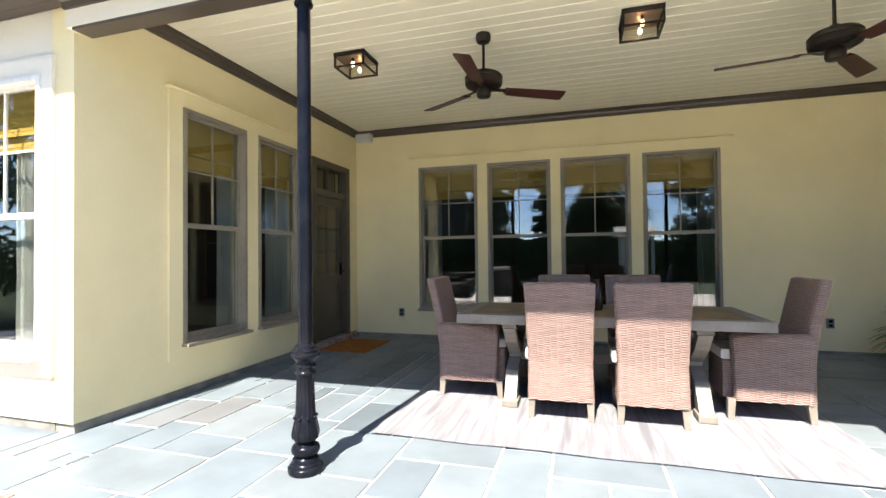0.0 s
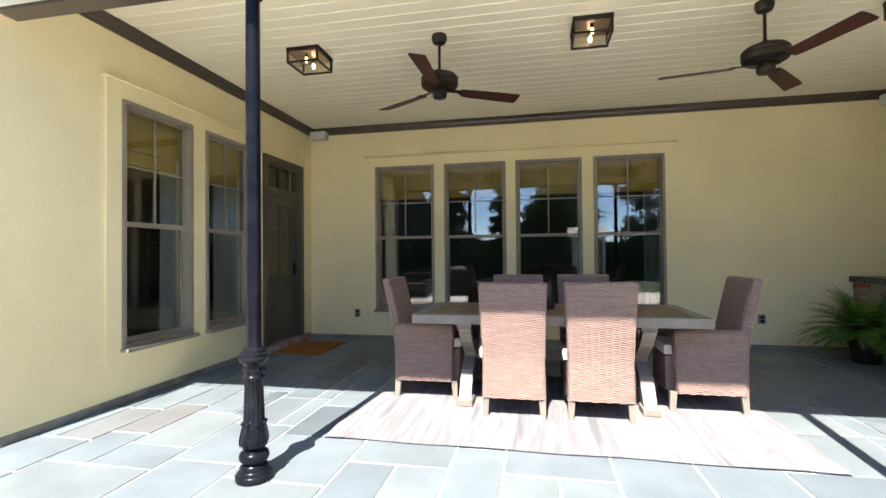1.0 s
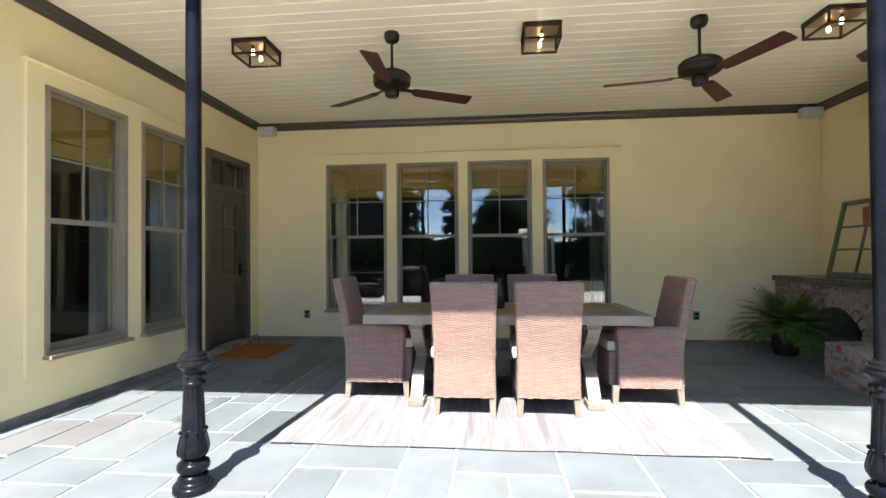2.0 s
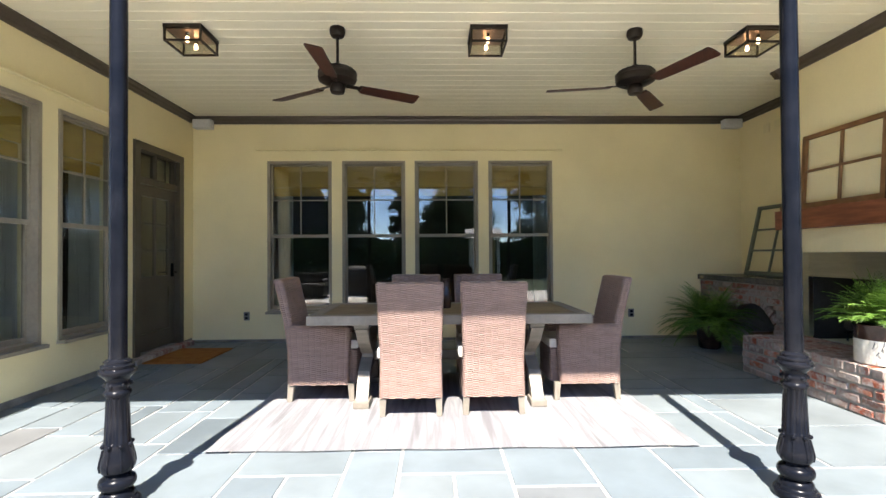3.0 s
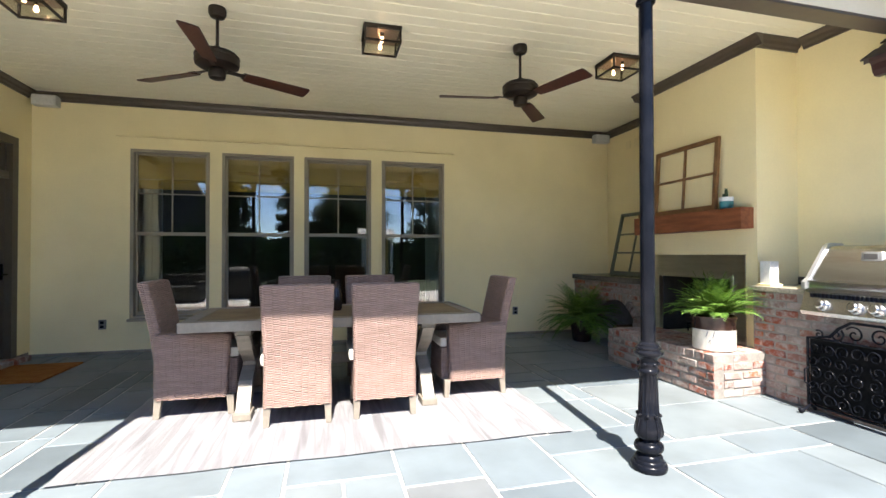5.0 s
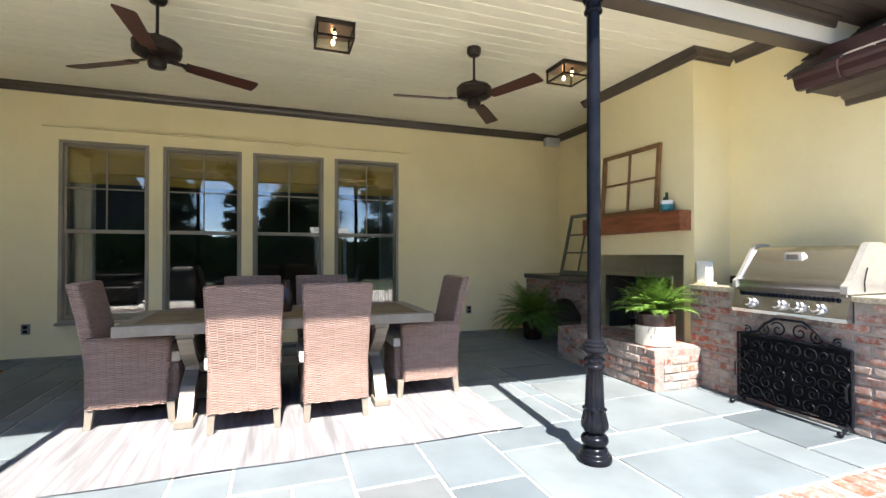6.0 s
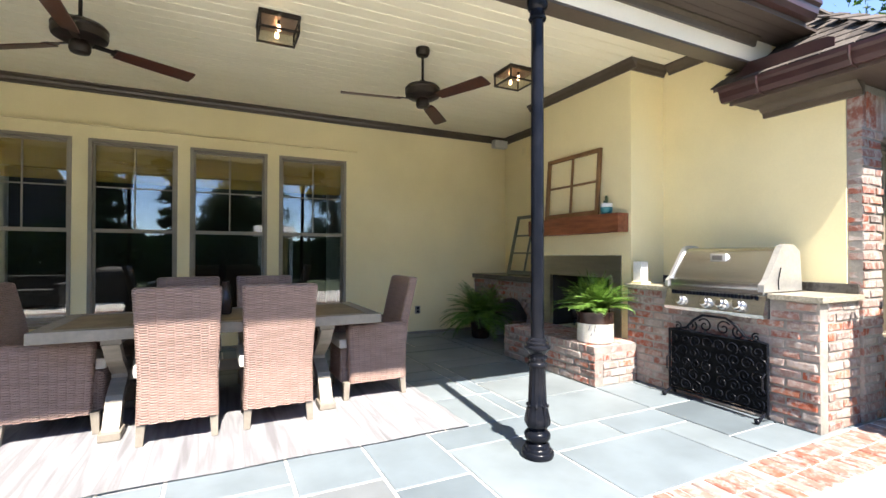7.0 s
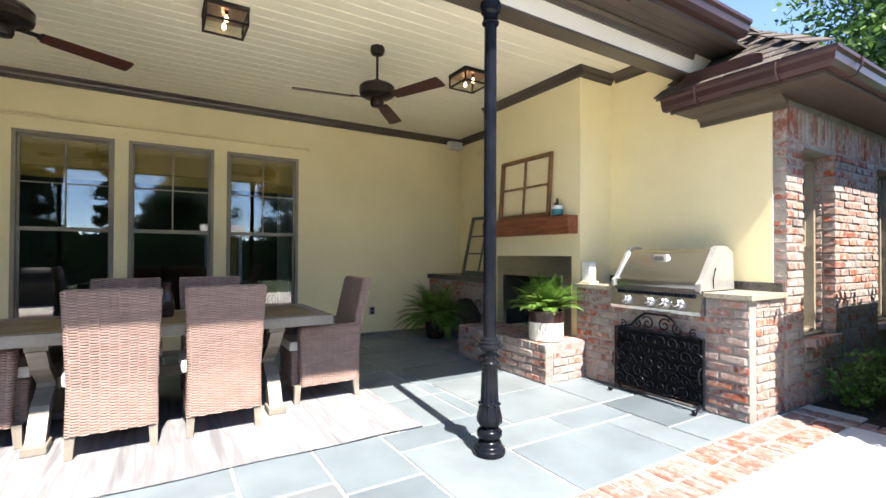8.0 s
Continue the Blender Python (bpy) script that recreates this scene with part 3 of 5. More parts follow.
for i, (a, b) in enumerate(BACK_WINDOWS):
    window("window_%d" % (i + 1), "taupe double-hung window reflecting trees and sky", "y", YB, 1, a, b, WB, WT, SASH)
    shade("y", YB, 1, a + 0.03, b - 0.03, WT - 0.02, 2.14)
for i, (a, b) in enumerate(LEFT_WINDOWS):
    window("window_%d" % (i + 5), "taupe double-hung window in the side wall", "x", XL, -1, a, b, 0.48, WT, SASH)
    shade("x", XL, -1, a + 0.03, b - 0.03, WT - 0.02, 2.12)
window("window_7", "white-trimmed double-hung window in the sunlit wing", "y", YW, 1, -3.78, -2.81, 0.55, 2.61, SASH_PALE)
shade("y", YW, 1, -3.75, -2.87, 2.59, 2.10)
drape("y", YB, 1, -1.42, -1.12, 0.02, 2.55)
drape("y", YB, 1, 2.50, 2.76, 0.02, 2.55)
drape("x", XL, -1, 4.38, 4.62, 0.02, 2.55)
drape("x", XL, -1, 5.16, 5.56, 0.02, 2.55)
drape("y", YW, 1, -3.42, -2.97, 0.02, 2.5)


def surround(name, axis, face, out, a0, a1, z0, z1, holes, material):
    """A flat raised plaster band round a group of windows."""
    bm = bmesh.new()
    cuts = sorted({a0, a1, *[h for w in holes for h in w[:2]]})
    f0, f1 = sorted((face + out * 0.002, face + out * 0.028))
    for lo, hi in zip(cuts, cuts[1:]):
        inside = [w for w in holes if w[0] <= lo + 1e-6 and w[1] >= hi - 1e-6]
        for b, t in ([(z0, inside[0][2]), (inside[0][3], z1)] if inside else [(z0, z1)]):
            box(bm, *((lo, f0, b, hi, f1, t) if axis == "y" else (f0, lo, b, f1, hi, t)))
    bmesh.ops.remove_doubles(bm, verts=bm.verts, dist=1e-5)
    return structure(name, bm, material, "raised plaster band round the windows", "trim")


surround("trim_windows_back", "y", YB, -1, -1.57, 2.87, 0.26, 2.78, [(a, b, WB, WT) for a, b in BACK_WINDOWS], STUCCO)
surround("trim_windows_left", "x", XL, 1, 3.58, 5.68, 0.34, 2.77, [(a, b, 0.48, WT) for a, b in LEFT_WINDOWS], STUCCO)
surround("trim_window_wing", "y", YW, -1, -3.90, -2.70, 0.40, 2.75, [(-3.78, -2.81, 0.55, 2.61)], STUCCO_WHITE)

structure("trim_cap_back", boxes((-1.60, YB - 0.062, 2.782, 2.90, YB - 0.001, 2.80), bevel=0.004), STUCCO, "thin plaster drip cap over the windows", "trim")
structure("trim_cap_left", boxes((XL + 0.001, 3.55, 2.772, XL + 0.062, 5.70, 2.79), bevel=0.004), STUCCO, "thin plaster drip cap over the side windows", "trim")

door = tagged(new("door_1"), "dark taupe half-glazed door with a transom light", "door", "", "structure")
DY0, DY1 = 5.84, 6.88
X0 = XL - 0.12
part("door_frame", boxes((X0, DY0, 0.07, XL + 0.03, DY0 + 0.10, WT), (X0, DY1 - 0.10, 0.07, XL + 0.03, DY1, WT), (X0, DY0 + 0.10, WT - 0.09, XL + 0.03, DY1 - 0.10, WT), (X0, DY0 + 0.10, 2.14, XL - 0.005, DY1 - 0.10, 2.22)), DOOR, door)
leaf0, leaf1 = DY0 + 0.10, DY1 - 0.10
lx0, lx1 = XL - 0.09, XL - 0.045
leaf = part("door_leaf", boxes((lx0, leaf0, 0.09, lx1, leaf0 + 0.13, 2.135), (lx0, leaf1 - 0.13, 0.09, lx1, leaf1, 2.135), (lx0, leaf0 + 0.13, 0.09, lx1, leaf1 - 0.13, 0.30), (lx0, leaf0 + 0.13, 0.86, lx1, leaf1 - 0.13, 1.0), (lx0, leaf0 + 0.13, 2.0, lx1, leaf1 - 0.13, 2.135), (lx0 + 0.012, leaf0 + 0.13, 0.30, lx1 - 0.018, leaf1 - 0.13, 0.86)), DOOR, door)
mid_y = (leaf0 + leaf1) / 2
part("muntin", boxes((lx0 + 0.005, mid_y - 0.012, 1.0, lx1 - 0.005, mid_y + 0.012, 2.0), (lx0 + 0.006, leaf0 + 0.13, 1.325, lx1 - 0.006, leaf1 - 0.13, 1.345), (lx0 + 0.006, leaf0 + 0.13, 1.655, lx1 - 0.006, leaf1 - 0.13, 1.675)), DOOR, leaf)
g = part("pane", boxes((XL - 0.07, leaf0 + 0.12, 0.99, XL - 0.066, leaf1 - 0.12, 2.01)), GLASS, leaf)
g.visible_shadow = False
part("door_handle", tube(boxes((lx1, leaf1 - 0.09, 0.98, lx1 + 0.012, leaf1 - 0.04, 1.16)), [(lx1 + 0.01, leaf1 - 0.065, 1.04), (lx1 + 0.06, leaf1 - 0.065, 1.04), (lx1 + 0.06, leaf1 - 0.16, 1.04)], 0.011), IRON, leaf, "black lever handle")
transom = part("transom", boxes((X0 + 0.03, leaf0, 2.22, XL - 0.03, leaf0 + 0.03, WT - 0.09), (X0 + 0.03, leaf1 - 0.03, 2.22, XL - 0.03, leaf1, WT - 0.09), (X0 + 0.04, mid_y - 0.01, 2.22, XL - 0.04, mid_y + 0.01, WT - 0.09)), DOOR, door)
g = part("pane", boxes((XL - 0.08, leaf0 + 0.02, 2.22, XL - 0.076, leaf1 - 0.02, WT - 0.09)), GLASS, transom)
g.visible_shadow = False


# ---- columns ----
def column(x, y):
    """A cast column: moulded base, leafy bulb, fluted pedestal, collar, plain shaft."""
    col = thing("column", "black cast iron column with a fluted, moulded base", "column", "patio columns", pose(x, y, 0))
    part("base", lathe([(0.098, 0), (0.102, 0.009832), (0.102, 0.0295), (0.096, 0.03933), (0.088, 0.04228), (0.086, 0.05408), (0.078, 0.06096), (0.076, 0.07669), (0.066, 0.09046), (0.056, 0.09636), (0.056, 0.1042)], 40), IRON, col, smooth=True)
    part("ring", lathe([(0.056, 0.1023), (0.074, 0.1082), (0.081, 0.12), (0.082, 0.1357), (0.077, 0.1495), (0.066, 0.1593), (0.054, 0.1652), (0.050, 0.1731)], 40), IRON, col, smooth=True)
    part("bulb", lathe([(0.050, 0.1691), (0.062, 0.179), (0.073, 0.1966), (0.077, 0.2183), (0.074, 0.2458), (0.066, 0.2753), (0.060, 0.2999), (0.059, 0.3195)], 40), IRON, col, smooth=True)
    for i in range(8):
        a = 2 * math.pi * i / 8
        c, sn = math.cos(a), math.sin(a)
        bead = bmesh.new()
        bmesh.ops.create_uvsphere(bead, u_segments=10, v_segments=6, radius=0.0115, matrix=Matrix.Translation((0.062 * c, 0.062 * sn, 0.3166)))
        part("bead", bead, IRON, col, smooth=True)
        leaf_bm = tube(bmesh.new(), [(0.061 * c, 0.061 * sn, 0.2999), (0.067 * c, 0.067 * sn, 0.2753), (0.075 * c, 0.075 * sn, 0.2438), (0.079 * c, 0.079 * sn, 0.2183), (0.074 * c, 0.074 * sn, 0.1927)], 0.0055, 6, 0.55)
        part("cast_leaf", leaf_bm, IRON, col, smooth=True)
    part("fluted_shaft", lathe([(0.060, 0.3127), (0.060, 0.3284), (0.058, 0.3343), (0.050, 0.5506), (0.053, 0.5565), (0.053, 0.5624)], 64, flutes=(0.334, 0.553, 14, 0.0045)), IRON, col, smooth=True)
    part("collar", lathe([(0.050, 0.5605), (0.058, 0.5644), (0.061, 0.5723), (0.058, 0.5821), (0.051, 0.5869), (0.050, 0.5958), (0.054, 0.6057), (0.056, 0.6194), (0.051, 0.6293), (0.052, 0.6391), (0.062, 0.6529), (0.078, 0.6666), (0.083, 0.6745), (0.083, 0.6853), (0.074, 0.6922), (0.070, 0.6961), (0.073, 0.702), (0.073, 0.7099), (0.062, 0.7158), (0.060, 0.7217), (0.062, 0.7276), (0.050, 0.7374), (0.040, 0.7433)], 40), IRON, col, smooth=True)
    for i in range(6):
        a = 2 * math.pi * (i + 0.5) / 6
        boss = bmesh.new()
        bmesh.ops.create_uvsphere(boss, u_segments=10, v_segments=6, radius=0.012, matrix=Matrix.Translation((0.052 * math.cos(a), 0.052 * math.sin(a), 0.6135)))
        part("boss", boss, IRON, col, smooth=True)
    part("shaft", lathe([(0.041, 0.735), (0.040, 2.2), (0.039, 2.74)], 36), IRON, col, smooth=True)
    part("capital", lathe([(0.039, 2.735), (0.053, 2.74), (0.056, 2.752), (0.048, 2.765), (0.048, 2.80), (0.058, 2.81), (0.066, 2.83), (0.066, BZ - 0.02)], 36), IRON, col, smooth=True)
    return col


column(-0.592, 2.76)
column(2.842, 2.76)


# ---- the dining table ----
def dining_table(x0, x1, y0, y1, z):
    t = thing("dining_table", "taupe trestle dining table with a brown inlaid top", "table", "", pose((x0 + x1) / 2, (y0 + y1) / 2, 0.012))
    hx, hy, z = (x1 - x0) / 2, (y1 - y0) / 2, z - 0.012
    part("top_frame", boxes((-hx, -hy, z - 0.075, hx, -hy + 0.10, z), (-hx, hy - 0.10, z - 0.075, hx, hy, z), (-hx, -hy + 0.10, z - 0.075, -hx + 0.10, hy - 0.10, z), (hx - 0.10, -hy + 0.10, z - 0.075, hx, hy - 0.10, z), bevel=0.004), TAUPE, t)
    n = 5
    for i in range(n):
        w = (2 * hx - 0.20) / n
        part("tile", boxes((-hx + 0.10 + i * w + 0.002, -hy + 0.102, z - 0.03, -hx + 0.10 + (i + 1) * w - 0.002, hy - 0.102, z - 0.003), bevel=0.002), TILETOP, t)
    for s in (-1, 1):
        x = s * 0.72
        leg = part("trestle", boxes((x - 0.06, -0.42, z - 0.12, x + 0.06, 0.42, z - 0.076), bevel=0.005), TAUPE, t)
        for q in (-1, 1):
            bm = bmesh.new()
            # each brace leans from the foot to the opposite side of the head, waisted at the crossing
            prof = [(0.42, 0.05), (0.31, 0.05), (0.20, 0.22), (0.035, 0.30), (0.035, 0.42), (0.22, 0.52), (0.33, z - 0.12), (0.43, z - 0.12), (0.30, 0.50), (0.10, 0.37), (0.10, 0.34), (0.28, 0.26)]
            part("brace", extrude([(q * p, r) for p, r in prof], "x", x - 0.05, x + 0.05), TAUPE, leg)
        for fy in (-0.46, 0.28):
            part("foot", boxes((x - 0.065, fy, 0.0, x + 0.065, fy + 0.18, 0.055), bevel=0.008), TAUPE, leg)
        part("post", boxes((x - 0.045, -0.04, 0.25, x + 0.045, 0.04, 0.48), bevel=0.004), TAUPE, leg)
    part("stretcher", boxes((-0.68, -0.03, 0.30, 0.68, 0.03, 0.38), bevel=0.004), TAUPE, t)
    return t


dining_table(-0.03, 2.265, 4.10, 5.10, 0.765)


vase = part("vase", lathe([(0.036, 0.0), (0.044, 0.008), (0.05, 0.06), (0.046, 0.13), (0.032, 0.18), (0.026, 0.22), (0.034, 0.255), (0.038, 0.265), (0.030, 0.262), (0.02, 0.22)], 28), CROCKTOP, smooth=True)
vase.matrix_basis = pose(1.10, 4.62, 0.764)
tagged(vase, "dark glazed bottle vase in the table's middle", "vase")

# ---- wicker chairs ----
CELL_W, ROW_H = 0.050, 0.0175          # one stake to the next, one strand to the next


def ring_points(x0, x1, y0, y1, r, count):
    """Points and outward normals at even steps round a rectangle with rounded corners."""
    segs = [((x0 + r, y0), (x1 - r, y0), (0, -1), None), ((x1 - r, y0 + r), -90, None, r), ((x1, y0 + r), (x1, y1 - r), (1, 0), None), ((x1 - r, y1 - r), 0, None, r),
            ((x1 - r, y1), (x0 + r, y1), (0, 1), None), ((x0 + r, y1 - r), 90, None, r), ((x0, y1 - r), (x0, y0 + r), (-1, 0), None), ((x0 + r, y0 + r), 180, None, r)]
    lens = [math.hypot(q[0] - p[0], q[1] - p[1]) if rad is None else rad * math.pi / 2 for p, q, nrm, rad in segs]
    total, out = sum(lens), []
    for i in range(count):
        d, k = total * i / count, 0
        while d > lens[k] and k < 7:
            d -= lens[k]
            k += 1
        (p, q, nrm, rad), f = segs[k], d / max(lens[k], 1e-9)
        if rad is None:
            out.append((p[0] + (q[0] - p[0]) * f, p[1] + (q[1] - p[1]) * f, *nrm))
        else:
            a = radians(q + 90 * f)
            out.append((p[0] + rad * math.cos(a), p[1] + rad * math.sin(a), math.cos(a), math.sin(a)))
    return out


def woven_body(section, z0, z1, crown_r=0.03, amp=0.0072):
    """One closed basketwork body: strands pass over and under upright stakes all the way round, and the top is rolled in."""
    bm = bmesh.new()
    x0, x1, y0, y1 = section((z0 + z1) / 2)
    cells = 2 * max(2, round((x1 - x0 + y1 - y0) / CELL_W))
    count, rows = cells * 8, max(3, round((z1 - z0) / ROW_H))
    grid = []
    for j in range(rows * 4 + 1):
        z = z0 + (z1 - z0) * j / (rows * 4)
        over_top = max(0.0, z - (z1 - crown_r))
        inset = crown_r - math.sqrt(max(0.0, crown_r ** 2 - over_top ** 2))
        x0, x1, y0, y1 = section(z)
        r = min(0.024, (y1 - y0) * 0.3)
        m = min(inset, (y1 - y0) * 0.42, (x1 - x0) * 0.42)
        line = []
        for i, (px, py, nx, ny) in enumerate(ring_points(x0 + m, x1 - m, y0 + m, y1 - m, max(0.004, r - m * 0.3), count)):
            step = (j + 2 * (i // 8 % 2)) % 4 / 4
            over = abs(math.sin(math.pi * i / 8)) ** 0.4
            lift = amp * (math.sqrt(math.sin(math.pi * step)) * (0.4 + 0.9 * over) - 0.25)
            line.append(bm.verts.new((px + nx * lift, py + ny * lift, z)))
        grid.append(line)
    for j in range(rows * 4):
        for i in range(count):
            f = bm.faces.new((grid[j][i], grid[j][(i + 1) % count], grid[j + 1][(i + 1) % count], grid[j + 1][i]))
            # faces in the grooves between strands carry the painted gap shade
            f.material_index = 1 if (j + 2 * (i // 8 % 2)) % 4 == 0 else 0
    bm.faces.new(grid[-1]), bm.faces.new(grid[0][::-1])
    return bm


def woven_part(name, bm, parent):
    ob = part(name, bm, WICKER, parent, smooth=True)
    ob.data.materials.append(WICKER_GAP_SHADE)
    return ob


def chair(arms):
    """A high-backed wicker chair facing +y; its back's foot stands at y = 0."""
    if arms:
        c = thing("armchair", "taupe wicker dining armchair with an ivory seat cushion", "chair", "chairs round the table")
    else:
        c = thing("dining_chair", "taupe wicker high-backed dining chair with an ivory cushion", "chair", "chairs round the table")
    hw, dp, zb, zs, zt = (0.30, 0.575, 0.14, 0.42, 1.035) if arms else (0.245, 0.56, 0.14, 0.42, 1.03)
    lean, thick = (0.13, 0.075) if arms else (0.085, 0.085)

    def back_section(z):
        y = -lean * max(0.0, (z - 0.42) / (zt - 0.42)) ** 1.2
        if arms:
            w = 0.285 if z < 0.46 else 0.285 - 0.030 * min(1.0, (z - 0.46) / 0.2)
        else:
            w = 0.232 + 0.006 * max(0.0, 0.42 - z) / 0.28 + 0.022 * max(0.0, (z - 0.42) / (zt - 0.42))
        return -w, w, y, y + thick

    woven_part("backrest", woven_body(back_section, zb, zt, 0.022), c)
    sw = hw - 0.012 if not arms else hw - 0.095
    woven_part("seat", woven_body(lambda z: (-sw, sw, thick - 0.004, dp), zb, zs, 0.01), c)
    if arms:
        for sx in (-1, 1):
            def arm_section(z):
                out = hw + 0.014 * (z - zb) / 0.5
                a, b = sorted((sx * (hw - 0.085), sx * out))
                return a, b, 0.02 - 0.02 * (z - zb) / 0.5, dp - 0.062 + 0.024 * (z - zb) / 0.5
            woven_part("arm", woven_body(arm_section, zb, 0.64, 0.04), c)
    cush = bmesh.new()
    cw = hw + 0.022 if not arms else sw - 0.004
    box(cush, -cw - (0 if arms else 0.004), thick + 0.005, zs + 0.002, cw - (0 if arms else 0.022), dp + 0.012, zs + 0.085, bevel=0.022)
    part("cushion", cush, CUSHION, c, smooth=True)
    for sx in (-1, 1):
        for y in (0.035, dp - 0.035):
            leg = bmesh.new()
            x = sx * (hw - 0.032)
            top = [(x - 0.026, y - 0.026), (x + 0.026, y - 0.026), (x + 0.026, y + 0.026), (x - 0.026, y + 0.026)]
            v0 = [leg.verts.new((x + (px - x) * 0.78 + sx * 0.006, y + (py - y) * 0.78 + (-0.012 if y < 0.2 else 0.008), 0)) for px, py in top]
            v1 = [leg.verts.new((px, py, zb + 0.01)) for px, py in top]
            for i in range(4):
                leg.faces.new((v0[i], v0[(i + 1) % 4], v1[(i + 1) % 4], v1[i]))
            leg.faces.new(v0[::-1]), leg.faces.new(v1)
            part("leg", leg, TAUPE, c, "pale taupe tapered leg")
    return c


RUGZ = 0.012
side = chair(False)
side.matrix_basis = pose(0.808, 3.955, RUGZ)
copy_thing(side, pose(1.45, 3.975, RUGZ))
copy_thing(side, pose(0.80, 5.30, RUGZ, 0, 0, 180))
copy_thing(side, pose(1.46, 5.30, RUGZ, 0, 0, 180))
end = chair(True)
end.matrix_basis = pose(-0.26, 4.64, RUGZ, 0, 0, -90)
copy_thing(end, pose(2.575, 4.60, RUGZ, 0, 0, 90))

# ---- rug and mat ----
bm = bmesh.new()
NX, NY = 64, 40
grid = [[bm.verts.new((-0.47 + 3.17 * i / NX + 0.006 * math.sin(j * 0.9), 3.37 + 1.85 * j / NY + 0.008 * math.sin(i * 0.35), 0.010 + 0.0015 * noise.noise((i * 0.3, j * 0.3, 0)))) for i in range(NX + 1)] for j in range(NY + 1)]
for j in range(NY):
    for i in range(NX):
        bm.faces.new((grid[j][i], grid[j][i + 1], grid[j + 1][i + 1], grid[j + 1][i]))
bmesh.ops.solidify(bm, geom=bm.faces[:], thickness=0.008)
tagged(part("area_rug", bm, RUG), "pale beige rug with faint broken stripes", "rug")
bm = boxes((-2.40, 5.82, 0.001, -1.72, 6.66, 0.020), bevel=0.004)
tagged(part("doormat", bm, COIR), "rust brown coir doormat before the door", "doormat")


# ---- ceiling fans ----
def ceiling_fan(x, y, turn):
    f = thing("ceiling_fan", "bronze three-bladed ceiling fan with mahogany blades", "ceiling fan", "ceiling fans", pose(x, y, CH, 0, 0, turn))
    part("canopy", lathe([(0.03, -0.085), (0.055, -0.075), (0.068, -0.05), (0.07, -0.02), (0.066, 0)], 28), BRONZE, f, smooth=True)
    part("downrod", lathe([(0.0125, -0.34), (0.0125, -0.08)], 14), BRONZE, f, smooth=True)
    part("motor", lathe([(0.05, -0.50), (0.13, -0.495), (0.165, -0.475), (0.172, -0.45), (0.168, -0.42), (0.172, -0.415), (0.172, -0.40), (0.15, -0.375), (0.09, -0.355), (0.035, -0.345), (0.03, -0.32), (0.015, -0.315)], 40), BRONZE, f, smooth=True)
    part("switch_cup", lathe([(0.02, -0.585), (0.058, -0.58), (0.066, -0.56), (0.066, -0.52), (0.058, -0.50), (0.05, -0.499)], 28), BRONZE, f, smooth=True)
    for k in range(3):
        turned = Matrix.Rotation(2 * math.pi * k / 3, 4, "Z") @ Matrix.Translation((0, 0, -0.505)) @ Matrix.Rotation(radians(-13), 4, "X")
        bm = boxes((0.08, -0.022, -0.004, 0.26, 0.022, 0.004), (0.20, -0.045, -0.003, 0.26, 0.045, 0.003), bevel=0.002)
        bmesh.ops.transform(bm, matrix=turned, verts=bm.verts)
        iron = part("blade_iron", bm, BRONZE, f)
        bm = bmesh.new()
        out = [(0.22, -0.052), (0.30, -0.060), (0.77, -0.072), (0.785, -0.064), (0.79, 0.0), (0.785, 0.064), (0.77, 0.072), (0.30, 0.060), (0.22, 0.052)]
        lo = [bm.verts.new((px, py, -0.013)) for px, py in out]
        hi = [bm.verts.new((px, py, -0.005)) for px, py in out]
        n = len(out)
        for i in range(n):
            bm.faces.new((lo[i], lo[(i + 1) % n], hi[(i + 1) % n], hi[i]))
        bm.faces.new(lo[::-1]), bm.faces.new(hi)
        bmesh.ops.transform(bm, matrix=turned, verts=bm.verts)
        part("blade", bm, BLADE, f)
    return f


ceiling_fan(0.14, 4.52, 29)
ceiling_fan(2.83, 4.54, 51)


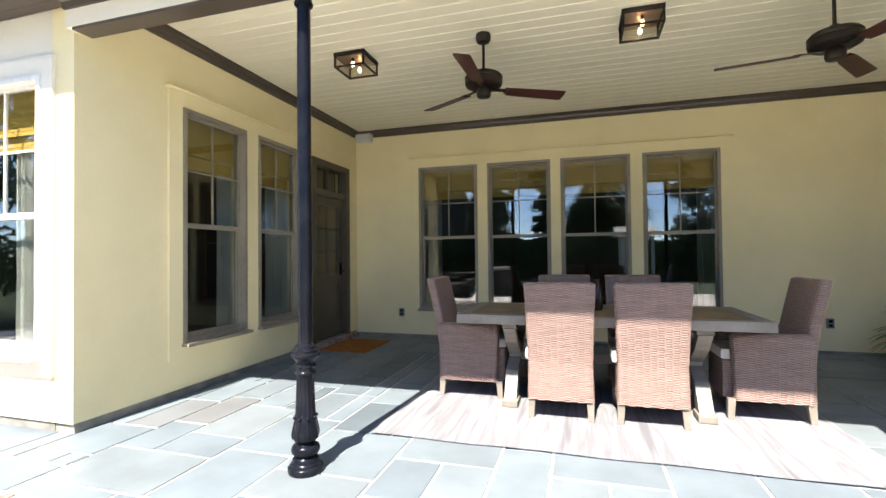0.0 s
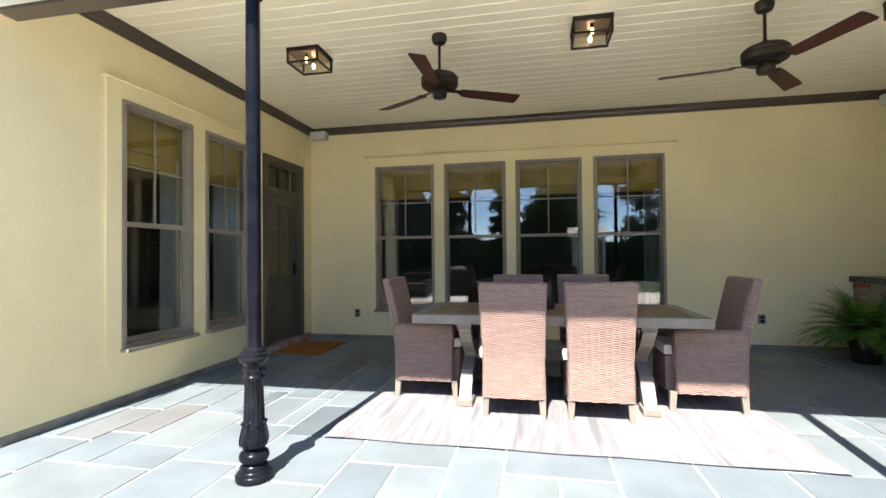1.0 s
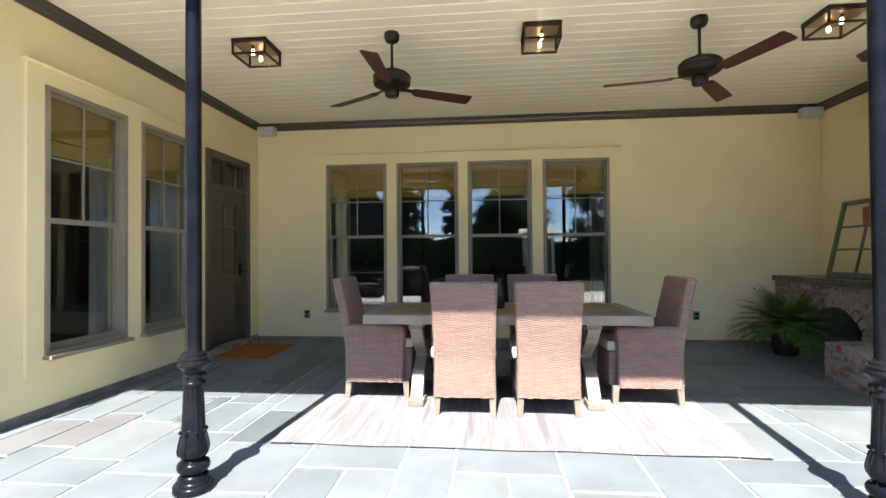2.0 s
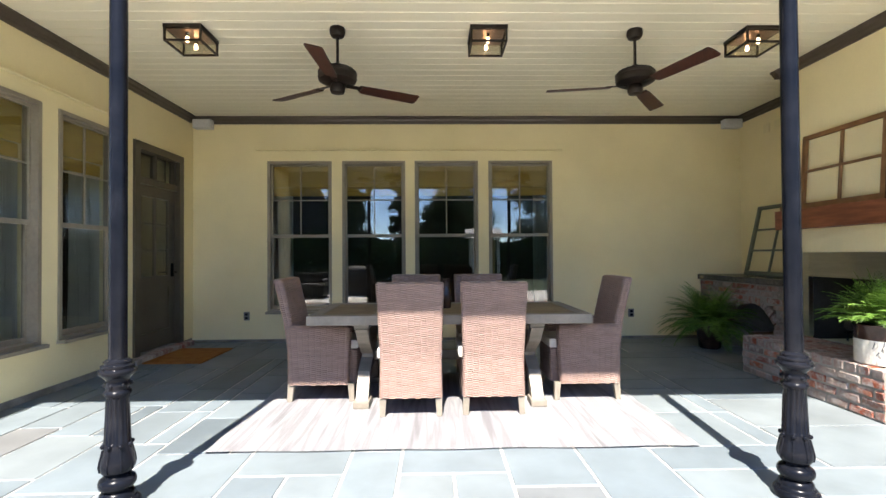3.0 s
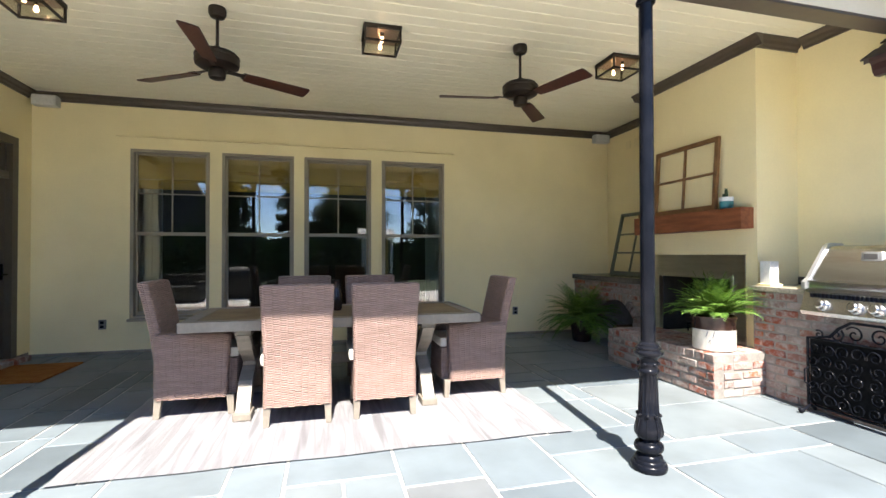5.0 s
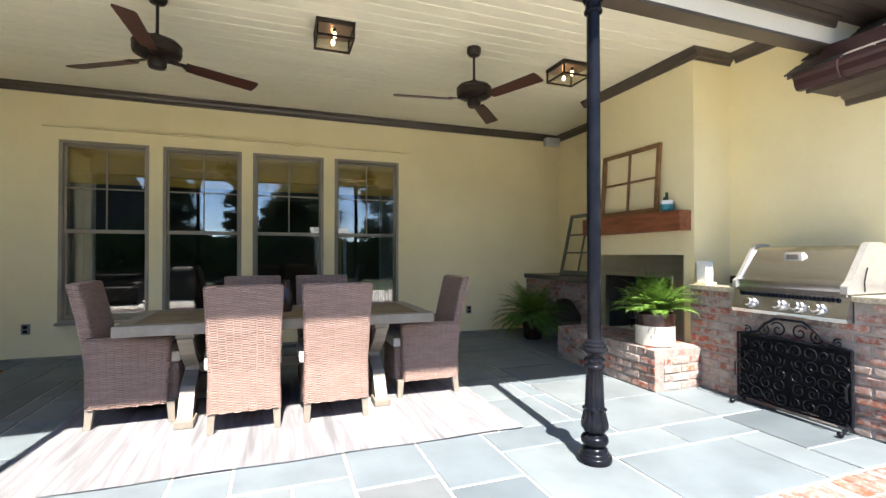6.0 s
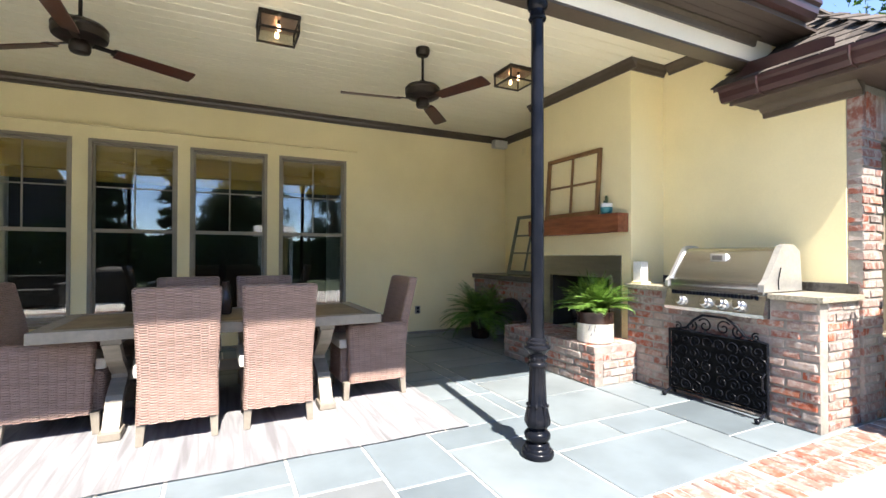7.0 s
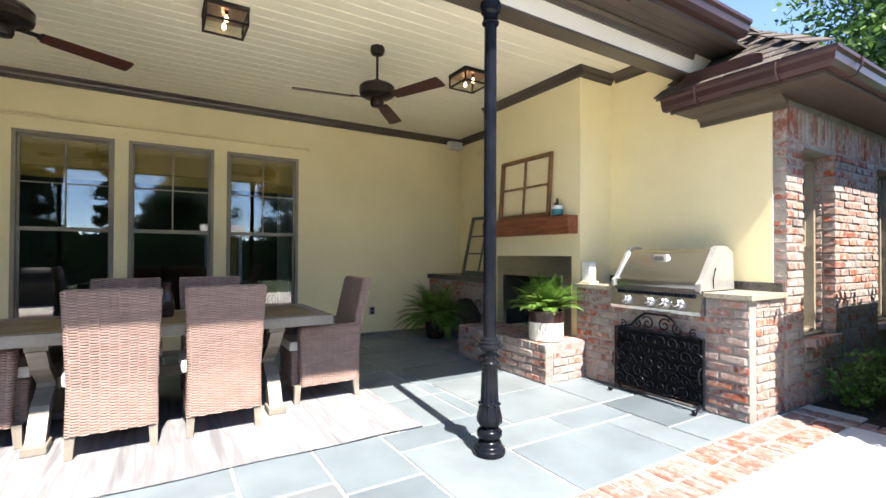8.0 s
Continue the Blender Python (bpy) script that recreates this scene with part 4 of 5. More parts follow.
# ---- flush lanterns ----
def ceiling_light(x, y):
    l = thing("ceiling_light", "bronze and glass flush lantern with two lit bulbs", "ceiling light", "ceiling lanterns", pose(x, y, CH))
    h, w, d = 0.15, 0.155, 0.155
    part("backplate", boxes((-w - 0.012, -d - 0.012, -0.035, w + 0.012, d + 0.012, -0.001), bevel=0.003), BRONZE, l)
    part("reflector", boxes((-w + 0.01, -d + 0.01, -0.042, w - 0.01, d - 0.01, -0.0355)), REFLECTOR, l, "coppery metal reflector")
    r = 0.008
    bars = [(-w, -d), (w, -d), (w, d), (-w, d)]
    fr = boxes(*[(x0 - r, y0 - r, -h, x0 + r, y0 + r, -0.035) for x0, y0 in bars], (-w, -d - r, -h, w, -d + r, -h + 0.016), (-w, d - r, -h, w, d + r, -h + 0.016), (-w - r, -d, -h, -w + r, d, -h + 0.016), (w - r, -d, -h, w + r, d, -h + 0.016))
    part("frame", fr, BRONZE, l)
    for q in ((-w + r, -d - 0.001, -h + 0.016, w - r, -d + 0.002, -0.035), (-w + r, d - 0.002, -h + 0.016, w - r, d + 0.001, -0.035), (-w - 0.001, -d + r, -h + 0.016, -w + 0.002, d - r, -0.035), (w - 0.002, -d + r, -h + 0.016, w + 0.001, d - r, -0.035), (-w + r, -d + r, -h + 0.006, w - r, d - r, -h + 0.009)):
        g = part("pane", boxes(q), GLASS_CLEAR, l)
        g.visible_shadow = False
    for s in (-1, 1):
        socket = part("socket", lathe([(0.014, -0.075), (0.016, -0.035)], 14, (0, s * 0.075, 0)), BRONZE, l, smooth=True)
        part("bulb", lathe([(0.003, -0.128), (0.012, -0.123), (0.018, -0.110), (0.018, -0.10), (0.013, -0.086), (0.011, -0.075)], 16, (0, s * 0.075, 0)), BULB, socket, "lit warm bulb", smooth=True)
    return l


for lx in (-1.19, 1.49, 3.96):
    ceiling_light(lx, 4.60)


# ---- wall speakers, outlets and plates ----
def speaker(x, y, rz):
    s = thing("speaker", "small pale grey loudspeaker in the wall's upper corner", "speaker", "wall speakers", pose(x, y, 3.155, 0, 0, rz))
    part("cabinet", boxes((-0.13, -0.15, -0.065, 0.13, -0.03, 0.065), bevel=0.014), PLASTIC, s, smooth=True)
    part("grille", boxes((-0.115, -0.156, -0.05, 0.115, -0.149, 0.05), bevel=0.003), PLASTIC, s)
    part("bracket", boxes((-0.03, -0.03, -0.02, 0.03, 0.0, 0.02)), PLASTIC, s)


speaker(-2.33, YB, 0)
speaker(5.40, YB, 0)


def outlet(x):
    o = thing("wall_outlet", "grey metal outlet box on the stucco wall", "outlet", "wall outlets", pose(x, YB, 0.375))
    part("cover", boxes((-0.04, -0.03, -0.06, 0.04, -0.001, 0.06), bevel=0.006), OUTLET, o)
    for z in (-0.026, 0.026):
        part("socket", boxes((-0.02, -0.034, z - 0.017, 0.02, -0.029, z + 0.017), bevel=0.004), IRON, o)


outlet(-1.74)
outlet(3.90)
for y in (6.62, 6.42):
    tagged(part("wall_plate", boxes((XN - 0.012, y - 0.055, 2.90, XN - 0.001, y + 0.055, 3.02), bevel=0.003), STUCCO_TRIM), "cream cover plate high on the wall", "wall plate", "wall plates")


# ---- fireplace, mantel and what stands on it ----
part("fire_surround", boxes((CX - 0.012, 3.95, 0.385, CX - 0.001, 4.09, 1.25), (CX - 0.012, 5.10, 0.385, CX - 0.001, 5.23, 1.25), (CX - 0.012, 4.09, 1.02, CX - 0.001, 5.10, 1.25), bevel=0.002), STEEL_DARK)
tagged(bpy.data.objects["fire_surround"], "brushed stainless steel fireplace surround", "fireplace", "", "structure")
part("trim_fire", boxes((CX - 0.03, 4.08, 0.39, CX + 0.06, 4.105, 1.03), (CX - 0.03, 5.085, 0.39, CX + 0.06, 5.11, 1.03), (CX - 0.03, 4.105, 1.005, CX + 0.06, 5.085, 1.03)), STEEL_DARK)
tagged(bpy.data.objects["trim_fire"], "folded steel edge of the fireplace opening", "fireplace", "", "structure")
grate = thing("fire_grate", "black iron fire grate with charred logs", "grate", "", pose(5.13, 4.58, 0.385))
bm = bmesh.new()
for i in range(6):
    tube(bm, [(-0.14, -0.25 + 0.1 * i, 0.08), (0.12, -0.25 + 0.1 * i, 0.08)], 0.009, 6)
for sx in (-0.12, 0.10):
    for sy in (-0.24, 0.24):
        tube(bm, [(sx, sy, 0.0), (sx, sy, 0.08)], 0.009, 6)
part("bars", bm, IRON, grate)
for i, (lx, lz, ry) in enumerate(((-0.06, 0.14, 4), (0.05, 0.14, -5), (0.0, 0.23, 9))):
    bm = tube(bmesh.new(), [(lx, -0.30, lz), (lx + 0.01 * ry / 5, 0.0, lz + 0.01), (lx - 0.01, 0.29, lz)], 0.05, 10, 0.9)
    part("log", bm, SOOT, grate)

MZ0, MZ1 = 1.495, 1.695
bm = boxes((CX - 0.157, 3.86, MZ0, CX - 0.001, 5.37, MZ1), bevel=0.006)
bmesh.ops.subdivide_edges(bm, edges=[e for e in bm.edges if e.calc_length() > 0.5], cuts=24)
for v in bm.verts:
    v.co += Vector((0.004 * noise.noise(v.co * 7), 0.0, 0.004 * noise.noise(v.co * 5 + Vector((3, 1, 2)))))
tagged(part("mantel_shelf", bm, MANTEL), "thick red-brown rough-sawn beam mantel", "mantel")


def old_sash(name, label, w, h, cols, rows, stile, material, at):
    """A salvaged window sash without its glass."""
    s = thing(name, label, "window frame", "", at)
    part("stile", boxes((-w / 2, -0.018, 0, -w / 2 + stile, 0.018, h), bevel=0.004), material, s)
    part("stile", boxes((w / 2 - stile, -0.018, 0, w / 2, 0.018, h), bevel=0.004), material, s)
    part("rail", boxes((-w / 2 + stile, -0.017, 0, w / 2 - stile, 0.017, stile * 1.3), bevel=0.004), material, s)
    part("rail", boxes((-w / 2 + stile, -0.017, h - stile, w / 2 - stile, 0.017, h), bevel=0.004), material, s)
    for i in range(1, cols):
        x = -w / 2 + w * i / cols
        part("muntin", boxes((x - 0.011, -0.012, stile * 1.3, x + 0.011, 0.012, h - stile), bevel=0.003), material, s)
    for j in range(1, rows):
        z = stile * 1.3 + (h - stile * 2.3) * j / rows
        part("muntin", boxes((-w / 2 + stile, -0.013, z - 0.011, w / 2 - stile, 0.013, z + 0.011), bevel=0.003), material, s)
    return s


old_sash("old_window_sash", "worn brown four-light window sash leaning on the chimney", 0.90, 0.755, 2, 2, 0.044, OLDWOOD, pose(CX - 0.078, 4.66, MZ1, -4, 0, -90))
old_sash("old_window_frame", "worn grey-green six-light window frame on the wood box", 0.88, 0.96, 2, 3, 0.045, GREENWOOD, pose(5.28, 6.24, 0.945, -13, 0, -90))

pot = thing("cactus_pot", "small white and teal pot with a dark cactus", "potted plant", "", pose(CX - 0.078, 4.09, MZ1))
part("pot", lathe([(0.045, 0), (0.056, 0.01), (0.062, 0.04), (0.063, 0.075)], 24), TEAL, pot, smooth=True)
part("rim", lathe([(0.063, 0.075), (0.064, 0.115), (0.056, 0.115), (0.054, 0.095), (0.01, 0.095)], 24), WHITEGLAZE, pot, smooth=True)
bm = bmesh.new()
for cx0, cy0, hh, rr in ((0, 0, 0.11, 0.02), (0.022, 0.018, 0.07, 0.016), (-0.02, 0.012, 0.06, 0.015)):
    tube(bm, [(cx0, cy0, 0.09), (cx0, cy0, 0.09 + hh * 0.6), (cx0, cy0, 0.09 + hh)], rr, 8, 0.6)
part("cactus", bm, CACTUS, pot, smooth=True)
tagged(part("small_box", boxes((CX - 0.12, 5.26, MZ1 + 0.001, CX - 0.04, 5.34, MZ1 + 0.05), bevel=0.004), OLDWOOD), "small dark wooden box on the mantel's end", "box")


# ---- ferns ----
def fern(bm, centre, count, length, rnd, lift=(0.5, 1.2), droop=1.0):
    """Arching fronds with rows of narrow leaflets."""
    for k in range(count):
        a = 2 * math.pi * (k + rnd.random()) / count * 3.7
        el = rnd.uniform(*lift)
        L = length * rnd.uniform(0.65, 1.1)
        d = Vector((math.cos(a) * math.cos(el), math.sin(a) * math.cos(el), math.sin(el)))
        p = Vector(centre) + Vector((math.cos(a), math.sin(a), 0)) * 0.05 * rnd.random()
        n = 20
        step = L / n
        for i in range(n):
            q = p + d * step
            d = (d + Vector((0, 0, -0.085 * droop * 0.75 * (0.5 + i / n)))).normalized()
            side = d.cross(Vector((0, 0, 1)))
            side = side.normalized() if side.length > 1e-3 else Vector((1, 0, 0))
            w = 0.075 * math.sin(math.pi * min(0.97, 0.12 + 0.86 * (i + 0.5) / n)) * L / 0.4
            for s in (-1, 1):
                tip = q + s * side * w + d * step * 0.9 + Vector((0, 0, rnd.uniform(-0.012, 0.006)))
                up = side.cross(d) * 0.004
                v = [bm.verts.new(c) for c in (p, p + d * step * 0.55 + s * side * w * 0.35 + up, tip, p + d * step * 1.0 + s * side * w * 0.3)]
                bm.faces.new(v if s > 0 else v[::-1])
            p = q
    return bm


rnd = random.Random(5)
crock = thing("fern_crock", "ivory stoneware crock with a dark rim and a bright green fern", "potted plant", "", pose(4.47, 3.92, 0.385))
R = 0.178
part("crock", lathe([(R - 0.012, 0), (R, 0.01), (R, 0.19)], 48), CROCK, crock, smooth=True)
part("crock_top", lathe([(R, 0.19), (R, 0.275), (R + 0.008, 0.285), (R + 0.008, 0.305), (R - 0.006, 0.31), (R - 0.015, 0.30), (R - 0.015, 0.27), (0.02, 0.265)], 48), CROCKTOP, crock, "dark brown glazed rim", smooth=True)
bm = bmesh.new()
for a, z, h in ((205, 0.13, 0.05), (212, 0.08, 0.03), (222, 0.12, 0.07), (232, 0.14, 0.04), (238, 0.09, 0.03), (246, 0.13, 0.05), (254, 0.15, 0.03)):
    c, s_ = math.cos(radians(a)), math.sin(radians(a))
    tube(bm, [((R + 0.001) * c, (R + 0.001) * s_, z), ((R + 0.001) * math.cos(radians(a + 5)), (R + 0.001) * math.sin(radians(a + 5)), z + h)], 0.0035, 5)
part("crock_marks", bm, INK, crock, "faded blue-grey painted marks")
part("fern", fern(bmesh.new(), (0, 0, 0.28), 210, 0.41, rnd, (0.5, 1.5), 0.95), FERN, crock)

dark = thing("potted_fern", "large dark green fern in a low pot beside the wood box", "potted plant", "", pose(4.62, 6.42, 0))
part("pot", lathe([(0.11, 0), (0.13, 0.02), (0.16, 0.26), (0.175, 0.27), (0.175, 0.31), (0.15, 0.31), (0.02, 0.29)], 32), CROCKTOP, dark, smooth=True)
part("fern", fern(bmesh.new(), (0, 0, 0.29), 210, 0.60, rnd, (0.0, 1.4), 1.0), FERN, dark)


# ---- grill ----
CFX, CTY0, CTY1 = 4.81, 2.14, 3.82             # counter front and ends
grill = thing("gas_grill", "stainless steel built-in gas grill with a closed hood", "grill", "", pose(-0.05, 0, 0))
GY0, GY1 = 2.475, 3.33
hood = extrude([(4.86, 0.985), (4.866, 1.06), (5.03, 1.285), (5.05, 1.31), (5.09, 1.322), (5.22, 1.318), (5.30, 1.27), (5.31, 0.985)], "y", GY0 + 0.045, GY1 - 0.03)
part("hood", hood, STEEL, grill, smooth=True)
for y0, y1 in ((GY0, GY0 + 0.045), (GY1 - 0.03, GY1)):
    part("hood_end", extrude([(4.80, 0.975), (4.80, 1.03), (4.85, 1.065), (5.02, 1.30), (5.05, 1.335), (5.10, 1.346), (5.21, 1.342), (5.30, 1.29), (5.325, 0.975)], "y", y0, y1), ENAMEL, grill, "pale cast hood end")
part("hood_lip", boxes((4.815, GY0 + 0.045, 0.985, 4.862, GY1 - 0.03, 1.045), bevel=0.01), STEEL, grill, smooth=True)
part("badge", boxes((4.965, 2.87, 1.20, 5.01, 3.01, 1.27), bevel=0.012), ENAMEL, grill, "pale oval maker's plate", smooth=True)
part("badge_mark", boxes((4.960, 2.895, 1.215, 4.967, 2.985, 1.255), bevel=0.003), OUTLET, grill)
part("tray", boxes((4.82, GY0 + 0.02, 0.955, 5.36, GY1 - 0.02, 0.984)), STEEL, grill)
panel = part("control_panel", extrude([(4.835, 0.95), (4.86, 0.965), (4.90, 0.965), (4.90, 0.77), (4.80, 0.77), (4.785, 0.80)], "y", GY0, GY1), STEEL, grill)
part("vent_slots", boxes(*[(4.812 + 0.002 * (i % 2), GY0 + 0.06 + i * 0.03, 0.912, 4.824, GY0 + 0.075 + i * 0.03, 0.945) for i in range(25)]), IRON, panel)
for y in (2.66, 2.80, 2.935, 3.165):
    kb = lathe([(0.044, 0), (0.046, 0.014), (0.038, 0.022), (0.035, 0.05), (0.026, 0.058), (0.004, 0.058)], 24)
    bmesh.ops.transform(kb, matrix=Matrix.Translation((4.805, y, 0.855)) @ Matrix.Rotation(radians(-76), 4, "Y"), verts=kb.verts)
    part("knob", kb, STEEL, panel, "polished steel knob", smooth=True)
part("thermometer_cable", tube(bmesh.new(), [(4.99, GY0 - 0.004, 0.99), (4.98, GY0 - 0.006, 1.06), (5.0, GY0 - 0.006, 1.12), (5.02, GY0 - 0.004, 1.16)], 0.004, 6), IRON, grill)

# items on the counter
CTZ = 0.965
# a plain white box on a low pale stand
tagged(part("canister", boxes((4.86, 3.69, CTZ + 0.024, 4.96, 3.79, CTZ + 0.225), bevel=0.004), WHITEGLAZE), "plain white upright box on the counter", "canister")
tagged(part("box_stand", boxes((4.84, 3.67, CTZ, 4.98, 3.81, CTZ + 0.022), bevel=0.004), STUCCO_TRIM), "low pale stand under the white box", "stand")


# ---- fire screen ----
def spiral(cx, cy, r, turns, start, flip=1, n=26):
    return [(0, cx + r * (1 - 0.82 * i / n) * math.cos(start + flip * turns * 2 * math.pi * i / n), cy + r * (1 - 0.82 * i / n) * math.sin(start + flip * turns * 2 * math.pi * i / n)) for i in range(n + 1)]


screen = thing("fire_screen", "black wrought iron fire screen with scrollwork", "fire screen", "", pose(CFX - 0.07, 2.86, 0.0))
HW, HH = 0.415, 0.59
frame_bm = bmesh.new()
tube(frame_bm, [(0, -HW, 0.06), (0, -HW, HH), (0, -HW * 0.6, HH + 0.03), (0, -HW * 0.45, HH + 0.10), (0, -0.10, HH + 0.155), (0, 0.10, HH + 0.155), (0, HW * 0.45, HH + 0.10), (0, HW * 0.6, HH + 0.03), (0, HW, HH), (0, HW, 0.06)], 0.011, 8)
tube(frame_bm, [(0, -HW, 0.06), (0, HW, 0.06)], 0.011, 8)
tube(frame_bm, [(0, -HW, HH), (0, HW, HH)], 0.009, 8)
part("frame", frame_bm, IRON, screen, smooth=True)
part("mesh", boxes((0.010, -HW + 0.01, 0.07, 0.014, HW - 0.01, HH)), BLACKMESH, screen, "black woven wire mesh")
for s in (-1, 1):
    for row in range(5):
        for col in range(4):
            cy, cz = 0.055 + 0.098 * col + 0.02 * (row % 2), 0.125 + 0.098 * row
            turn = 0.9 * row + 1.7 * col
            part("scroll", tube(bmesh.new(), [(-0.012, s * y, z) for _, y, z in spiral(cy, cz, 0.052, 1.5, turn, 1 if (row + col) % 2 else -1, 20)], 0.0055, 5), IRON, screen, smooth=True)
    for cy, cz, r, st in ((0.08, HH + 0.07, 0.062, 0.6), (0.20, HH + 0.05, 0.05, 2.2), (0.33, HH + 0.035, 0.035, 1.0)):
        part("crest_scroll", tube(bmesh.new(), [(0, s * y, z) for _, y, z in spiral(cy, cz, r, 1.3, st)], 0.0065, 6), IRON, screen, smooth=True)
    foot = tube(bmesh.new(), [(-0.10, s * (HW - 0.02), 0.018), (-0.05, s * (HW - 0.02), 0.04), (0.0, s * (HW - 0.02), 0.06), (0.045, s * (HW - 0.02), 0.02)], 0.012, 8)
    bmesh.ops.create_uvsphere(foot, u_segments=12, v_segments=8, radius=0.022, matrix=Matrix.Translation((-0.10, s * (HW - 0.02), 0.023)))
    part("foot", foot, IRON, screen, smooth=True)
    part("handle", tube(bmesh.new(), [(-0.01, s * (HW - 0.015), 0.22), (-0.05, s * (HW - 0.01), 0.24), (-0.05, s * (HW - 0.01), 0.34), (-0.01, s * (HW - 0.015), 0.36)], 0.007, 6), IRON, screen, smooth=True)


# ---- planting, path light ----
def shrub(x, y, r, h, seed):
    s = thing("shrub", "low bright green leafy shrub in the mulch", "shrub", "shrubs in the bed", pose(x, y, -0.03))
    q = random.Random(seed)
    stems, leaves = bmesh.new(), bmesh.new()
    for k in range(46):
        a, e = q.uniform(0, 6.283), q.uniform(0.5, 1.5)
        L = h * q.uniform(0.6, 1.1)
        tip = Vector((math.cos(a) * math.cos(e) * r * 1.4, math.sin(a) * math.cos(e) * r * 1.4, math.sin(e) * L))
        tube(stems, [(0, 0, 0), tuple(tip * 0.5 + Vector((0, 0, 0.03))), tuple(tip)], 0.004, 4, 0.5)
        for j in range(26):
            c = tip * q.uniform(0.25, 1.08) + Vector([q.uniform(-0.05, 0.05) for _ in range(3)])
            n = Vector([q.uniform(-1, 1) for _ in range(3)]).normalized()
            t = n.orthogonal().normalized()
            b = n.cross(t)
            l, w = q.uniform(0.025, 0.045), q.uniform(0.008, 0.014)
            leaves.faces.new([leaves.verts.new(v) for v in (c - t * l / 2, c + b * w, c + t * l / 2, c - b * w)])
    part("stem", stems, BARK, s)
    part("leaves", leaves, SHRUB, s)
    return s


for i, (x, y, r, h) in enumerate(((6.05, 1.86, 0.22, 0.48), (6.5, 1.72, 0.26, 0.5), (7.0, 1.80, 0.25, 0.46), (7.6, 1.7, 0.28, 0.5), (8.3, 1.75, 0.28, 0.5))):
    shrub(x, y, r, h, 20 + i)
light = thing("path_light", "slim dark metal garden path light", "path light", "", pose(6.05, 1.58, -0.02))
part("stake", lathe([(0.008, 0), (0.008, 0.30)], 10), BRONZE, light)
part("cap", lathe([(0.012, 0.28), (0.02, 0.30), (0.022, 0.34), (0.012, 0.36)], 14), BRONZE, light, smooth=True)


# ---- trees and the yard behind ----
def tree(x, y, height, radius, low, seed, clumps=42, leaves=90, leaf=0.17, material=LEAF):
    t = thing("tree", "tall leafy broad-crowned tree at the yard's edge", "tree", "yard trees", pose(x, y, -0.1))
    q = random.Random(seed)
    trunk, crown_bm = bmesh.new(), bmesh.new()
    bend = [(0, 0, 0), (q.uniform(-.1, .1), q.uniform(-.1, .1), height * 0.25), (q.uniform(-.3, .3), q.uniform(-.3, .3), height * 0.55), (q.uniform(-.4, .4), q.uniform(-.4, .4), height * 0.85)]
    tube(trunk, bend, 0.035 * height * 0.7, 10, 0.35)
    for k in range(clumps):
        a, rr = q.uniform(0, 6.283), radius * math.sqrt(q.random())
        f = q.random()
        zz = low + (height - low) * f
        rr *= 0.35 + 0.65 * math.sin(math.pi * (0.12 + 0.8 * f))
        c = Vector((rr * math.cos(a), rr * math.sin(a), zz))
        if k % 3 == 0:
            s0 = Vector(bend[2]) * min(1.0, zz / (height * 0.6)) * 0.9
            tube(trunk, [tuple(s0), tuple((s0 + c) / 2 + Vector((0, 0, 0.15))), tuple(c)], 0.05, 5, 0.3)
        cr = radius * q.uniform(0.16, 0.34)
        for j in range(leaves):
            p = c + Vector((q.gauss(0, cr * 0.55), q.gauss(0, cr * 0.55), q.gauss(0, cr * 0.42)))
            n = Vector((q.uniform(-1, 1), q.uniform(-1, 1), q.uniform(-0.3, 1))).normalized()
            u = n.orthogonal().normalized()
            u = (Matrix.Rotation(q.uniform(0, 6.28), 3, n) @ u)
            b = n.cross(u)
            l, w = leaf * q.uniform(0.7, 1.3), leaf * q.uniform(0.3, 0.5)
            crown_bm.faces.new([crown_bm.verts.new(v) for v in (p - u * l / 2, p + b * w / 2, p + u * l / 2, p - b * w / 2)])
    part("trunk", trunk, BARK, t, smooth=True)
    part("crown", crown_bm, material, t)
    return t


# unseen hedge, added to cast the shade on the brick wing's lower wall
hedge = bmesh.new()
q = random.Random(61)
for k in range(9000):
    p = Vector((q.uniform(5.12, 11.5), q.uniform(0.75, 1.2), q.uniform(-0.05, 2.33)))
    n = Vector((q.uniform(-1, 1), q.uniform(-1, 1), q.uniform(-1, 1))).normalized()
    u = n.orthogonal().normalized()
    b = n.cross(u)
    hedge.faces.new([hedge.verts.new(v) for v in (p - u * 0.06, p + b * 0.04, p + u * 0.06, p - b * 0.04)])
box(hedge, 5.16, 0.82, -0.05, 11.46, 1.13, 2.27)
tagged(part("hedge", hedge, SHRUB), "tall clipped green hedge, unseen, added to shade the brick wing", "hedge")
# these two trees stand out of view, added to darken the wing window's reflection
tree(-10.5, -1.8, 8.0, 2.8, 0.4, 49, 60, 110, 0.22, LEAFDARK)
tree(-12.0, -6.5, 9.0, 3.2, 0.4, 50, 60, 110, 0.22, LEAFDARK)
tree(19.6, 3.2, 12.0, 4.0, 2.0, 41, 230, 240, 0.24)
tree(-9.5, -17.0, 11.0, 3.6, 1.0, 43, 60, 110, 0.24, LEAFDARK)
tree(13.5, -17.0, 11.0, 3.8, 1.0, 46, 60, 110, 0.24, LEAFDARK)
tree(-16.0, -14.0, 12.0, 4.2, 1.0, 47, 60, 110, 0.26, LEAFDARK)
tree(21.0, -12.0, 12.0, 4.2, 1.0, 48, 60, 110, 0.26, LEAFDARK)
tree(-4.3, -13.6, 8.0, 1.35, 0.6, 42, 80, 150, 0.26, LEAFDARK)
tree(-1.0, -15.5, 9.0, 1.0, 2.2, 51, 40, 120, 0.26, LEAFDARK)
